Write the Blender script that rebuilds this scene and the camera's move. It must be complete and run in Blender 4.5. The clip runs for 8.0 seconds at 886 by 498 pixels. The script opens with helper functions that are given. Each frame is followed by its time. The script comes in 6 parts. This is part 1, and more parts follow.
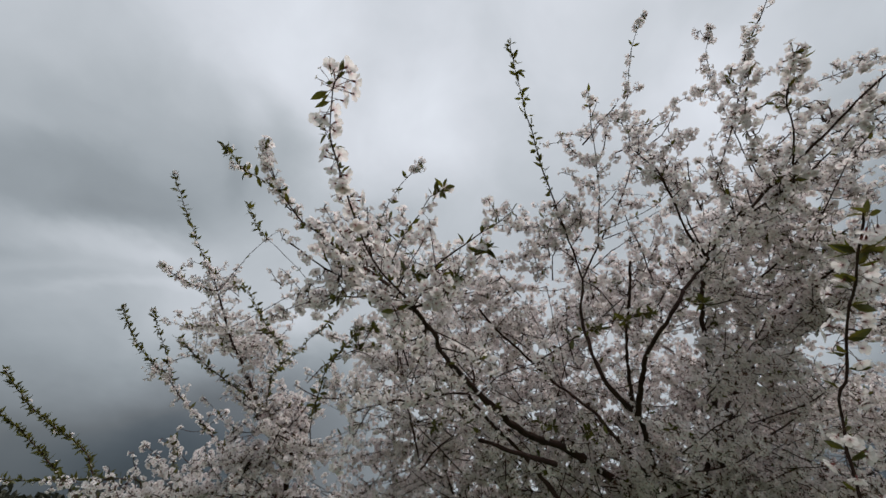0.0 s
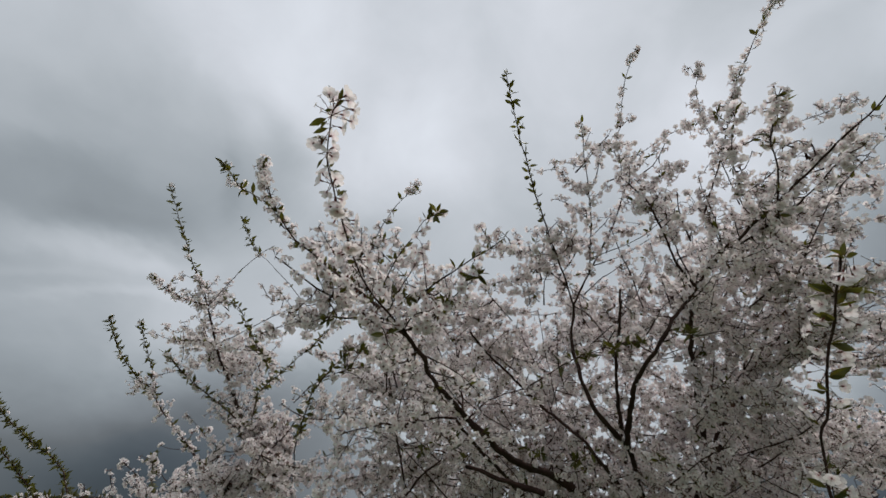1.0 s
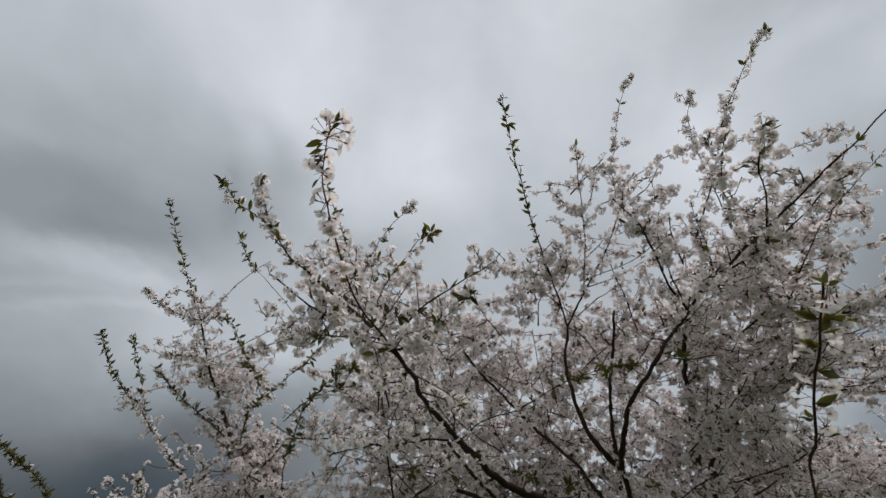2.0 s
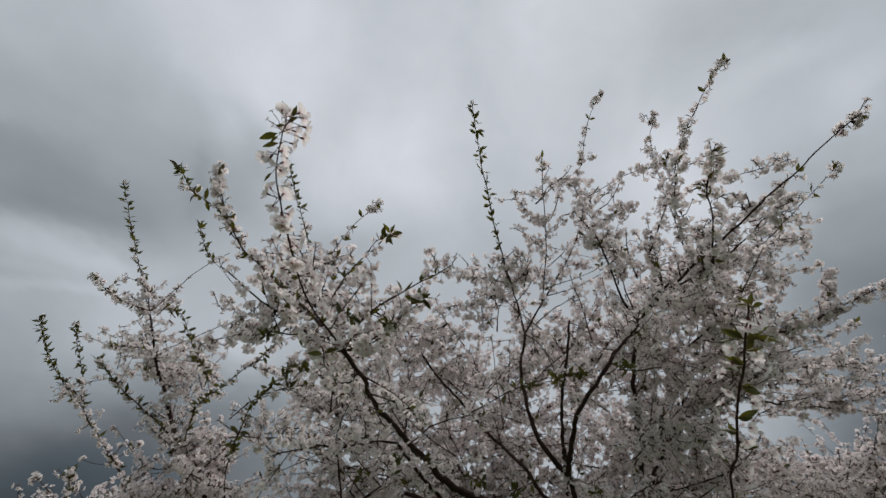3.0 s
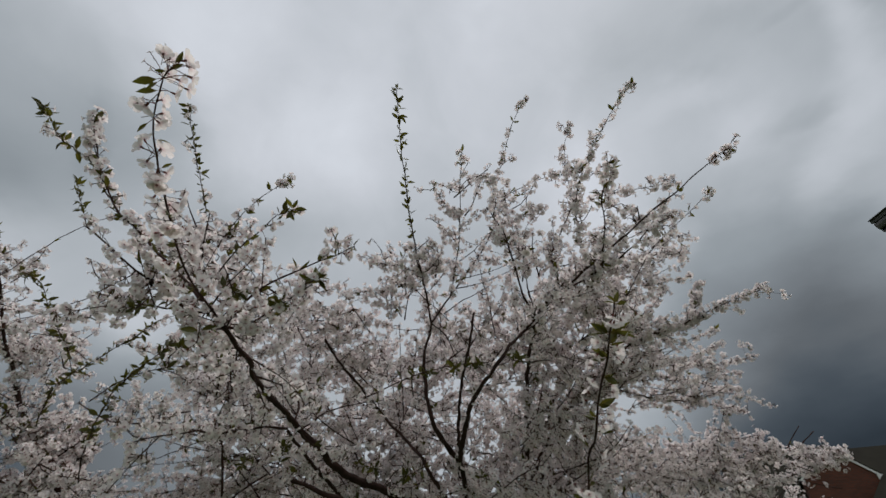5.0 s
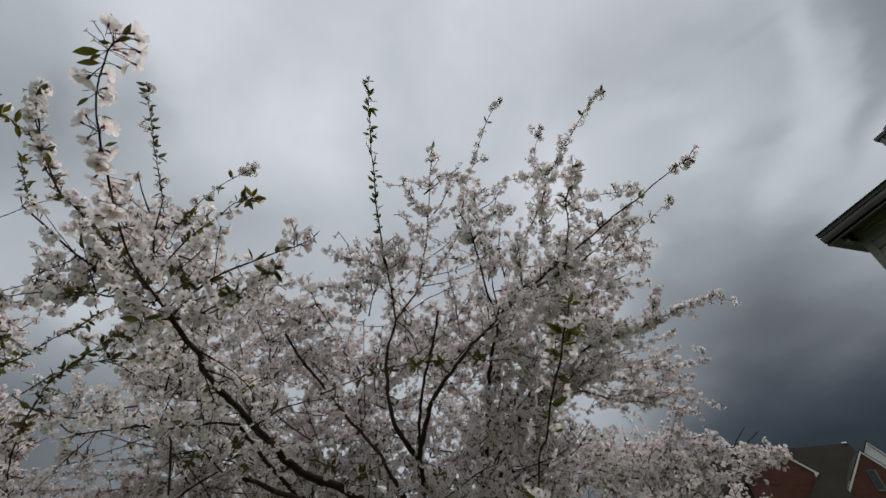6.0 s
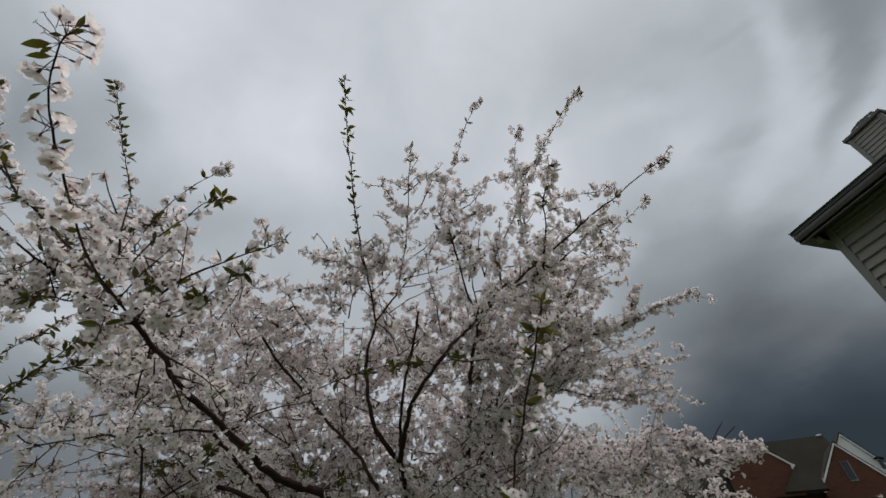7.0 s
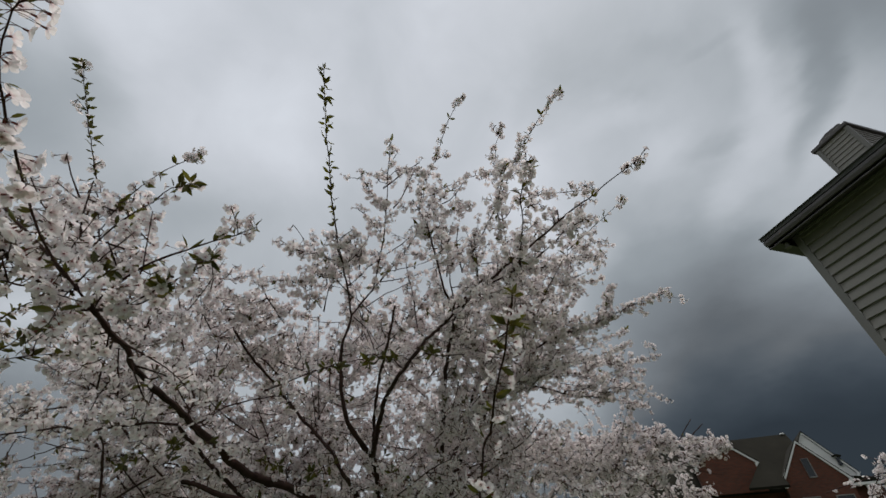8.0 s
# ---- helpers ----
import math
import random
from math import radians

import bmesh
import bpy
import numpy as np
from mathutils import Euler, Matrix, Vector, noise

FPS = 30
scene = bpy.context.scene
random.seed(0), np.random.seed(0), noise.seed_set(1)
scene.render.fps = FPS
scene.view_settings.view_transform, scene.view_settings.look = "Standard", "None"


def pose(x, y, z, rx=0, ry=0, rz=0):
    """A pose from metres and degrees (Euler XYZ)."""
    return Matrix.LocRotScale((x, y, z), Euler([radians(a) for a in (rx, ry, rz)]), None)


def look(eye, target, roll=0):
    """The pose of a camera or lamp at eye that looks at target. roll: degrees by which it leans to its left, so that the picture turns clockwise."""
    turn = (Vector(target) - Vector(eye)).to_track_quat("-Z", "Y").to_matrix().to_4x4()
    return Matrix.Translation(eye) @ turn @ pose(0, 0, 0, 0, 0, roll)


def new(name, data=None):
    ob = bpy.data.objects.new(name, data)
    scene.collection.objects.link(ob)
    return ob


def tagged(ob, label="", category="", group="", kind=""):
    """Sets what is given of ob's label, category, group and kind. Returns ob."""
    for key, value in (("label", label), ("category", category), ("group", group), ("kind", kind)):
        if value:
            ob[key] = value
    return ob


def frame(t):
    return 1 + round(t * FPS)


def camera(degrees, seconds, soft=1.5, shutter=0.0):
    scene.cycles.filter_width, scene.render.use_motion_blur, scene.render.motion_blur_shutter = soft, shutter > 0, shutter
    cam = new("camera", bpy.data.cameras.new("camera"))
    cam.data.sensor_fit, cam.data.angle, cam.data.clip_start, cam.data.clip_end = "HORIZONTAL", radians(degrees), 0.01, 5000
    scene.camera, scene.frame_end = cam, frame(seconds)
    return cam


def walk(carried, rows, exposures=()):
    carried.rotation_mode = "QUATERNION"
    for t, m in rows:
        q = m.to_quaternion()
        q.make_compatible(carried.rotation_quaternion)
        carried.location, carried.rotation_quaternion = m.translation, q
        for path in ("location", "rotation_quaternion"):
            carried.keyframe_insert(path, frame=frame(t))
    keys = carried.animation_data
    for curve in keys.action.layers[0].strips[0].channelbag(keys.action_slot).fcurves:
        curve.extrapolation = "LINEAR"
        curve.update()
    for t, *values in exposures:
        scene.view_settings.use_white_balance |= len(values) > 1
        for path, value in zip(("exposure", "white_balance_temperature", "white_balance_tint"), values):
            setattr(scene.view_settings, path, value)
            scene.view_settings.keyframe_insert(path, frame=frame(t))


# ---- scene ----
cam = camera(95.0, 8.0, soft=1.55)
PATH = [
    (0, (0.702, 0.313, 1.8), (0.254, 1.863, 2.981), 5.9),
    (0.5, (0.706, 0.294, 1.806), (0.282, 1.818, 3.03), 6.5),
    (1, (0.711, 0.297, 1.806), (0.294, 1.798, 3.06), 7.3),
    (2.5, (0.74, 0.286, 1.807), (0.358, 1.725, 3.143), 9.2),
    (3, (0.762, 0.291, 1.813), (0.49, 1.75, 3.154), 8.2),
    (3.5, (0.78, 0.299, 1.814), (0.623, 1.785, 3.143), 7.5),
    (4, (0.791, 0.298, 1.812), (0.707, 1.787, 3.145), 7.0),
    (4.5, (0.802, 0.304, 1.812), (0.797, 1.791, 3.149), 5.7),
    (5, (0.817, 0.308, 1.813), (0.905, 1.793, 3.151), 3.8),
    (6.5, (0.854, 0.315, 1.817), (1.112, 1.777, 3.156), 1.8),
    (7, (0.867, 0.317, 1.819), (1.155, 1.77, 3.162), 0.3),
    (7.5, (0.88, 0.321, 1.814), (1.205, 1.769, 3.155), -0.5),
    (8, (0.886, 0.325, 1.814), (1.261, 1.766, 3.149), -0.6),
]
walk(cam, [(t, look(eye, target, roll)) for t, eye, target, roll in PATH], exposures=[(0.0, 0.18), (1.0, 0.14), (2.5, 0.01), (4.0, -0.02), (8.0, 0.0)])


# ---- world and light ----
def node(tree, kind, **values):
    n = tree.nodes.new(kind)
    for key, value in values.items():
        n.inputs[key].default_value = value
    return n


def overcast_sky():
    """A broken cloud deck: bright lobes and dark banks in fixed directions, torn by noise, over a clear-sky base."""
    w = bpy.data.worlds.new("world")
    scene.world = w
    w.use_nodes = True
    nt = w.node_tree
    link = nt.links.new
    out, bg = nt.nodes["World Output"], nt.nodes["Background"]
    co = nt.nodes.new("ShaderNodeTexCoord")
    flat = nt.nodes.new("ShaderNodeVectorMath")
    flat.operation = "MULTIPLY"
    flat.inputs[1].default_value = (1, 1, 1.9)
    link(co.outputs["Generated"], flat.inputs[0])
    tear = node(nt, "ShaderNodeTexNoise", Scale=2.3, Detail=5.0, Roughness=0.55)
    link(flat.outputs[0], tear.inputs["Vector"])
    off = nt.nodes.new("ShaderNodeVectorMath")
    off.operation = "SUBTRACT"
    off.inputs[1].default_value = (0.5, 0.5, 0.5)
    link(tear.outputs["Color"], off.inputs[0])
    amp = nt.nodes.new("ShaderNodeVectorMath")
    amp.operation = "SCALE"
    amp.inputs["Scale"].default_value = SKY_TEAR
    link(off.outputs[0], amp.inputs[0])
    bent = nt.nodes.new("ShaderNodeVectorMath")
    link(co.outputs["Generated"], bent.inputs[0])
    link(amp.outputs[0], bent.inputs[1])
    unit = nt.nodes.new("ShaderNodeVectorMath")
    unit.operation = "NORMALIZE"
    link(bent.outputs[0], unit.inputs[0])
    total = None
    for azimuth, height, spread, gain in CLOUDS:
        a, e = radians(azimuth), radians(height)
        dot = nt.nodes.new("ShaderNodeVectorMath")
        dot.operation = "DOT_PRODUCT"
        dot.inputs[1].default_value = (math.sin(a) * math.cos(e), math.cos(a) * math.cos(e), math.sin(e))
        link(unit.outputs[0], dot.inputs[0])
        lobe = node(nt, "ShaderNodeMapRange", **{"From Min": math.cos(radians(spread)), "From Max": 1.0, "To Min": 0.0, "To Max": gain})
        lobe.interpolation_type = "SMOOTHERSTEP"
        link(dot.outputs["Value"], lobe.inputs["Value"])
        add = nt.nodes.new("ShaderNodeMath")
        link(lobe.outputs["Result"], add.inputs[0])
        if total:
            link(total.outputs[0], add.inputs[1])
        else:
            add.inputs[1].default_value = 0.0
        total = add
    # torn streaks and patches: long ovals with a soft rim
    for azimuth, height, length, width, tilt, gain in STREAKS_WEST + STREAKS_EAST:
        a, e, k = radians(azimuth), radians(height), radians(tilt)
        mid = Vector((math.sin(a) * math.cos(e), math.cos(a) * math.cos(e), math.sin(e)))
        east = Vector((math.cos(a), -math.sin(a), 0.0))
        rise = east.cross(mid)
        along, across = east * math.cos(k) + rise * math.sin(k), rise * math.cos(k) - east * math.sin(k)
        oval = nt.nodes.new("ShaderNodeCombineXYZ")
        for slot, way in enumerate((along / math.sin(radians(length)), across / math.sin(radians(width)), mid * -9)):
            dot = nt.nodes.new("ShaderNodeVectorMath")
            dot.operation = "DOT_PRODUCT"
            dot.inputs[1].default_value = way
            link(unit.outputs[0], dot.inputs[0])
            value = dot.outputs["Value"]
            if slot == 2:
                front = nt.nodes.new("ShaderNodeMath")
                front.operation = "MAXIMUM"
                front.inputs[1].default_value = 0.0
                link(value, front.inputs[0])
                value = front.outputs[0]
            link(value, oval.inputs[slot])
        size = nt.nodes.new("ShaderNodeVectorMath")
        size.operation = "LENGTH"
        link(oval.outputs[0], size.inputs[0])
        rim = node(nt, "ShaderNodeMapRange", **{"From Min": 0.15, "From Max": 1.25, "To Min": gain, "To Max": 0.0})
        rim.interpolation_type = "SMOOTHSTEP"
        link(size.outputs["Value"], rim.inputs["Value"])
        add = nt.nodes.new("ShaderNodeMath")
        link(rim.outputs["Result"], add.inputs[0])
        link(total.outputs[0], add.inputs[1])
        total = add
    power = nt.nodes.new("ShaderNodeMath")
    power.operation = "POWER"
    power.inputs[0].default_value = 2.0
    link(total.outputs[0], power.inputs[1])
    total = nt.nodes.new("ShaderNodeMath")
    total.operation = "MULTIPLY"
    total.inputs[1].default_value = SKY_BASE
    link(power.outputs[0], total.inputs[0])
    wisp = node(nt, "ShaderNodeTexNoise", Scale=4.6, Detail=6.0, Roughness=0.52, Distortion=0.35)
    link(co.outputs["Generated"], wisp.inputs["Vector"])
    soft = node(nt, "ShaderNodeMapRange", **{"From Min": 0.3, "From Max": 0.7, "To Min": 0.925, "To Max": 1.075})
    link(wisp.outputs["Fac"], soft.inputs["Value"])
    level = nt.nodes.new("ShaderNodeMath")
    level.operation = "MULTIPLY"
    link(total.outputs[0], level.inputs[0])
    link(soft.outputs["Result"], level.inputs[1])
    floor_ = nt.nodes.new("ShaderNodeMath")
    floor_.operation = "MAXIMUM"
    floor_.inputs[1].default_value = 0.029
    link(level.outputs[0], floor_.inputs[0])
    tone = nt.nodes.new("ShaderNodeValToRGB")
    tone.color_ramp.elements[0].position, tone.color_ramp.elements[0].color = 0.03, (0.75, 1.0, 1.26, 1)
    tone.color_ramp.elements[1].position, tone.color_ramp.elements[1].color = 0.6, (0.95, 1.0, 1.086, 1)
    tone.color_ramp.elements.new(0.13).color = (0.895, 1.0, 1.10, 1)
    tone.color_ramp.elements.new(0.43).color = (0.922, 1.0, 1.08, 1)
    tone.color_ramp.elements.new(0.3).color = (0.895, 1.0, 1.09, 1)
    link(floor_.outputs[0], tone.inputs["Fac"])
    cloud = nt.nodes.new("ShaderNodeVectorMath")
    cloud.operation = "SCALE"
    link(tone.outputs["Color"], cloud.inputs[0])
    link(floor_.outputs[0], cloud.inputs["Scale"])
    sky = nt.nodes.new("ShaderNodeTexSky")
    sky.sky_type, sky.sun_disc = "NISHITA", False
    sky.sun_elevation, sky.sun_rotation = radians(SUN_HEIGHT), radians(SUN_AZIMUTH)
    thin = nt.nodes.new("ShaderNodeVectorMath")
    thin.operation = "SCALE"
    thin.inputs["Scale"].default_value = 0.002
    link(sky.outputs["Color"], thin.inputs[0])
    both = nt.nodes.new("ShaderNodeVectorMath")
    link(cloud.outputs[0], both.inputs[0])
    link(thin.outputs[0], both.inputs[1])
    link(both.outputs[0], bg.inputs["Color"])
    bg.inputs["Strength"].default_value = 1.0
    link(bg.outputs[0], out.inputs["Surface"])


SUN_AZIMUTH, SUN_HEIGHT = 55.0, 70.0
SKY_BASE, SKY_TEAR = 0.45, 0.20
# azimuth from north to east, height, spread, stops
CLOUDS = [
    # first lobe: unseen, behind the camera, added to brighten the blossom
    (180, 40, 80, 0.35), (60, -25, 58, -6.24), (40, -30, 55, -1.43), (-58, -25, 48, -2.69), (-80, 50, 28, 0.36), (-82, 30, 22,
    -0.22), (-66, 40, 20, -0.19), (-66, 22, 16, -0.16), (-45, 58, 24, 0.11), (-15, 60, 28, 0.19), (20, 50, 26, -0.07), (40, 62,
    26, 0.27), (40, 42, 20, 0.35), (62, 52, 20, -0.19), (64, 38, 15, 0.14), (103, 42, 21, -1.05), (48, 24, 19, -0.85), (57, 20, 8,
    0.2), (61.5, 24, 8, 0.12), (52, 21, 13, -0.17), (-33, 1, 24, -1.4), (-66, 26, 10, -0.22), (68, 40, 9, 0.12), (54, 31, 18, -0.35), (-57, 37, 16, -0.28), (-56, 16, 14, 0.22),
]
# azimuth, height, half length, half width, tilt, stops
STREAKS_WEST = [
    (-60.1, 50.7, 11.5, 5.6, -11, 0.1), (-65.7, 23.0, 10.5, 2.3, 4, 0.36), (-63.4, 18.3, 4.8, 1.2, 14, -0.16), (-56.1, 19.3, 7.4, 0.8, 18, 0.12),
    (-47.0, 44.5, 5.2, 3.2, -21, -0.14), (-62.6, 27.2, 6.6, 2.1, 9, -0.12), (-70.5, 31.1, 6.5, 2.3, 22, -0.07), (-59.9, 38.9, 7.7, 2.6, 13, -0.08),
    (-27.9, 53.5, 20.4, 11.2, 27, 0.2), (-30.0, 36.4, 12.5, 4.4, 36, -0.12), (-14.9, 54.8, 14.8, 8.8, 24, 0.12), (-55.8, 24.8, 6.1, 2.6, 29, 0.08),
    (-75.1, 34.3, 5.0, 2.2, 34, -0.08),
    (-34.9, 21.8, 4.5, 3.8, 29, 0.36), (-52.9, 37.6, 5.4, 1.5, 119, -0.2), (-54.0, 44.6, 5.1, 2.6, 158, 0.16),
]
STREAKS_EAST = [
    (61.8, 38.9, 11.6, 3.0, 41, 0.28), (59.4, 57.5, 8.2, 2.9, -16, -0.09), (63.2, 45.2, 4.4, 1.6, -10, -0.12), (78.2, 43.0, 9.3, 1.9, -138, -0.3),
    (47.5, 34.4, 5.5, 2.7, -0, 0.14), (56.8, 21.2, 4.9, 1.9, 15, 0.38), (52.3, 26.2, 5.3, 1.9, 3, -0.2), (59.6, 33.2, 4.2, 1.5, 3, -0.14),
    (51.1, 54.0, 9.3, 2.1, -3, 0.07), (46.9, 22.8, 3.2, 3.2, -36, -0.1), (59.1, 16.3, 3.8, 2.9, 7, -0.15), (53.1, 42.1, 3.5, 2.3, 18, -0.08),
    (77.0, 49.0, 5.2, 2.0, -107, 0.15),
    (48.2, 45.6, 10.2, 4.5, -104, -0.16), (75.1, 47.7, 7.4, 1.9, -117, 0.16), (76.7, 41.9, 7.7, 2.0, -141, -0.28), (66.6, 38.4, 2.6, 1.6, 20, 0.08),
    (65.3, 44.4, 3.5, 1.2, -9, -0.09), (66.0, 57.7, 5.7, 1.5, -31, -0.06), (57.2, 54.0, 7.2, 2.0, -15, 0.07), (73.1, 53.5, 3.7, 0.8, -29, -0.1), (61.5, 48.9, 7.0, 3.8, 12, 0.08), (-56.1, 29.9, 6.6, 3.7, 124, -0.17),
    (41.7, 46.2, 8.3, 5.7, -67, -0.22),
]
overcast_sky()
sun = new("sun", bpy.data.lights.new("sun", "SUN"))
sun.data.energy, sun.data.angle, sun.data.color = 2.75, radians(40), (1.0, 0.965, 0.918)
_a, _e = radians(SUN_AZIMUTH), radians(SUN_HEIGHT)
sun.matrix_world = look((40 * math.sin(_a) * math.cos(_e), 40 * math.cos(_a) * math.cos(_e), 40 * math.sin(_e)), (0, 0, 0))


# ---- materials ----
def material(name):
    m = bpy.data.materials.new(name)
    m.use_nodes = True
    nt = m.node_tree
    return m, nt, nt.nodes["Principled BSDF"], nt.nodes["Material Output"]


def mottled(name, dark, light, scale=6.0, rough=0.8, bump=0.3, fine=40.0, spread=(0.3, 0.7), islands=0.0, step=0.002):
    """Two scales of noise between two colours, with relief."""
    m, nt, bsdf, out = material(name)
    co = nt.nodes.new("ShaderNodeTexCoord")
    big = node(nt, "ShaderNodeTexNoise", Scale=scale, Detail=4.0)
    small = node(nt, "ShaderNodeTexNoise", Scale=fine, Detail=5.0, Roughness=0.65)
    for n in (big, small):
        nt.links.new(co.outputs["Object"], n.inputs["Vector"])
    mixed = node(nt, "ShaderNodeMix")
    mixed.inputs["Factor"].default_value = 0.45
    nt.links.new(big.outputs["Fac"], mixed.inputs["A"])
    nt.links.new(small.outputs["Fac"], mixed.inputs["B"])
    ramp = nt.nodes.new("ShaderNodeValToRGB")
    ramp.color_ramp.elements[0].position, ramp.color_ramp.elements[0].color = spread[0], (*dark, 1)
    ramp.color_ramp.elements[1].position, ramp.color_ramp.elements[1].color = spread[1], (*light, 1)
    nt.links.new(mixed.outputs["Result"], ramp.inputs["Fac"])
    colour = ramp.outputs["Color"]
    if islands:
        info = nt.nodes.new("ShaderNodeObjectInfo")
        vary = node(nt, "ShaderNodeMapRange", **{"To Min": 1 - islands, "To Max": 1 + islands})
        nt.links.new(info.outputs["Random"], vary.inputs["Value"])
        hsv = nt.nodes.new("ShaderNodeHueSaturation")
        nt.links.new(vary.outputs["Result"], hsv.inputs["Value"])
        nt.links.new(colour, hsv.inputs["Color"])
        colour = hsv.outputs["Color"]
    nt.links.new(colour, bsdf.inputs["Base Color"])
    bsdf.inputs["Roughness"].default_value = rough
    relief = node(nt, "ShaderNodeBump", Strength=bump, Distance=step)
    nt.links.new(small.outputs["Fac"], relief.inputs["Height"])
    nt.links.new(relief.outputs["Normal"], bsdf.inputs["Normal"])
    return m


def thin_leafy(name, base, edge, glow, through_share, rough=0.6, vary=0.12):
    """A thin plant tissue that passes light: colour from base to edge, each piece a little different."""
    m, nt, bsdf, out = material(name)
    att = nt.nodes.new("ShaderNodeAttribute")
    att.attribute_name = "along"
    ramp = nt.nodes.new("ShaderNodeValToRGB")
    ramp.color_ramp.elements[0].position, ramp.color_ramp.elements[0].color = 0.0, (*base, 1)
    ramp.color_ramp.elements[1].position, ramp.color_ramp.elements[1].color = 0.45, (*edge, 1)
    nt.links.new(att.outputs["Fac"], ramp.inputs["Fac"])
    geo = nt.nodes.new("ShaderNodeNewGeometry")
    spread = node(nt, "ShaderNodeMapRange", **{"To Min": 1 - vary, "To Max": 1 + vary * 0.4})
    nt.links.new(geo.outputs["Random Per Island"], spread.inputs["Value"])
    hsv = nt.nodes.new("ShaderNodeHueSaturation")
    nt.links.new(spread.outputs["Result"], hsv.inputs["Value"])
    nt.links.new(ramp.outputs["Color"], hsv.inputs["Color"])
    nt.links.new(hsv.outputs["Color"], bsdf.inputs["Base Color"])
    bsdf.inputs["Roughness"].default_value = rough
    bsdf.inputs["Specular IOR Level"].default_value = 0.25
    trans = nt.nodes.new("ShaderNodeBsdfTranslucent")
    tint = node(nt, "ShaderNodeMix")
    tint.data_type, tint.blend_type = "RGBA", "MULTIPLY"
    tint.inputs["Factor"].default_value = 1.0
    tint.inputs["B"].default_value = (*glow, 1)
    nt.links.new(hsv.outputs["Color"], tint.inputs["A"])
    nt.links.new(tint.outputs["Result"], trans.inputs["Color"])
    mix = nt.nodes.new("ShaderNodeMixShader")
    mix.inputs["Fac"].default_value = through_share
    nt.links.new(bsdf.outputs[0], mix.inputs[1])
    nt.links.new(trans.outputs[0], mix.inputs[2])
    nt.links.new(mix.outputs[0], out.inputs["Surface"])
    return m


BARK = mottled("bark", (0.019, 0.010, 0.009), (0.068, 0.037, 0.031), scale=14, fine=90, bump=0.6, rough=0.9)
BARK.node_tree.nodes["Principled BSDF"].inputs["Specular IOR Level"].default_value = 0.15
PETAL = thin_leafy("petal", (0.72, 0.54, 0.55), (0.872, 0.834, 0.832), (1.0, 0.967, 0.96), 0.5, 0.65, 0.22)
STALK = thin_leafy("stalk", (0.15, 0.040, 0.034), (0.095, 0.058, 0.030), (1, 1, 0.8), 0.1)
STAMEN = thin_leafy("stamen", (0.30, 0.10, 0.11), (0.40, 0.22, 0.16), (1, 0.9, 0.8), 0.2)
LEAF = thin_leafy("young_leaf", (0.100, 0.080, 0.030), (0.090, 0.094, 0.032), (1.25, 1.15, 0.45), 0.42, 0.42, 0.5)
GRASS = mottled("grass", (0.025, 0.045, 0.012), (0.07, 0.10, 0.03), scale=0.6, fine=9, bump=0.5, rough=0.95)
WOODS = mottled("bare_woods", (0.022, 0.022, 0.014), (0.055, 0.055, 0.032), scale=0.7, fine=6, rough=0.95)
SIDING = mottled("vinyl_siding", (0.185, 0.170, 0.148), (0.235, 0.216, 0.188), scale=1.4, fine=60, bump=0.12, rough=0.55, islands=0.06)
TRIM_GREY = mottled("trim_boards", (0.150, 0.140, 0.126), (0.195, 0.182, 0.165), scale=2, fine=50, bump=0.15, rough=0.6)
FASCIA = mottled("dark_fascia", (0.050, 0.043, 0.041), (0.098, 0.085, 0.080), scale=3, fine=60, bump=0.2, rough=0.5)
SHINGLE = mottled("asphalt_shingle", (0.035, 0.035, 0.034), (0.085, 0.082, 0.075), scale=2.5, fine=55, bump=0.7, rough=0.92, islands=0.18)
ROOF_FAR = mottled("weathered_shingle", (0.010, 0.0092, 0.0062), (0.020, 0.0185, 0.013), scale=1.2, fine=24, bump=0.5, rough=0.95)
ROOF_FAR.node_tree.nodes["Principled BSDF"].inputs["Specular IOR Level"].default_value = 0.1
WHITE = mottled("white_trim", (0.50, 0.495, 0.475), (0.70, 0.69, 0.67), scale=1.5, fine=30, bump=0.1, rough=0.5)
GLASS = material("window_glass")[0]
GLASS.node_tree.nodes["Principled BSDF"].inputs["Base Color"].default_value = (0.02, 0.024, 0.028, 1)
GLASS.node_tree.nodes["Principled BSDF"].inputs["Roughness"].default_value = 0.06
GLASS.node_tree.nodes["Principled BSDF"].inputs["Specular IOR Level"].default_value = 0.3


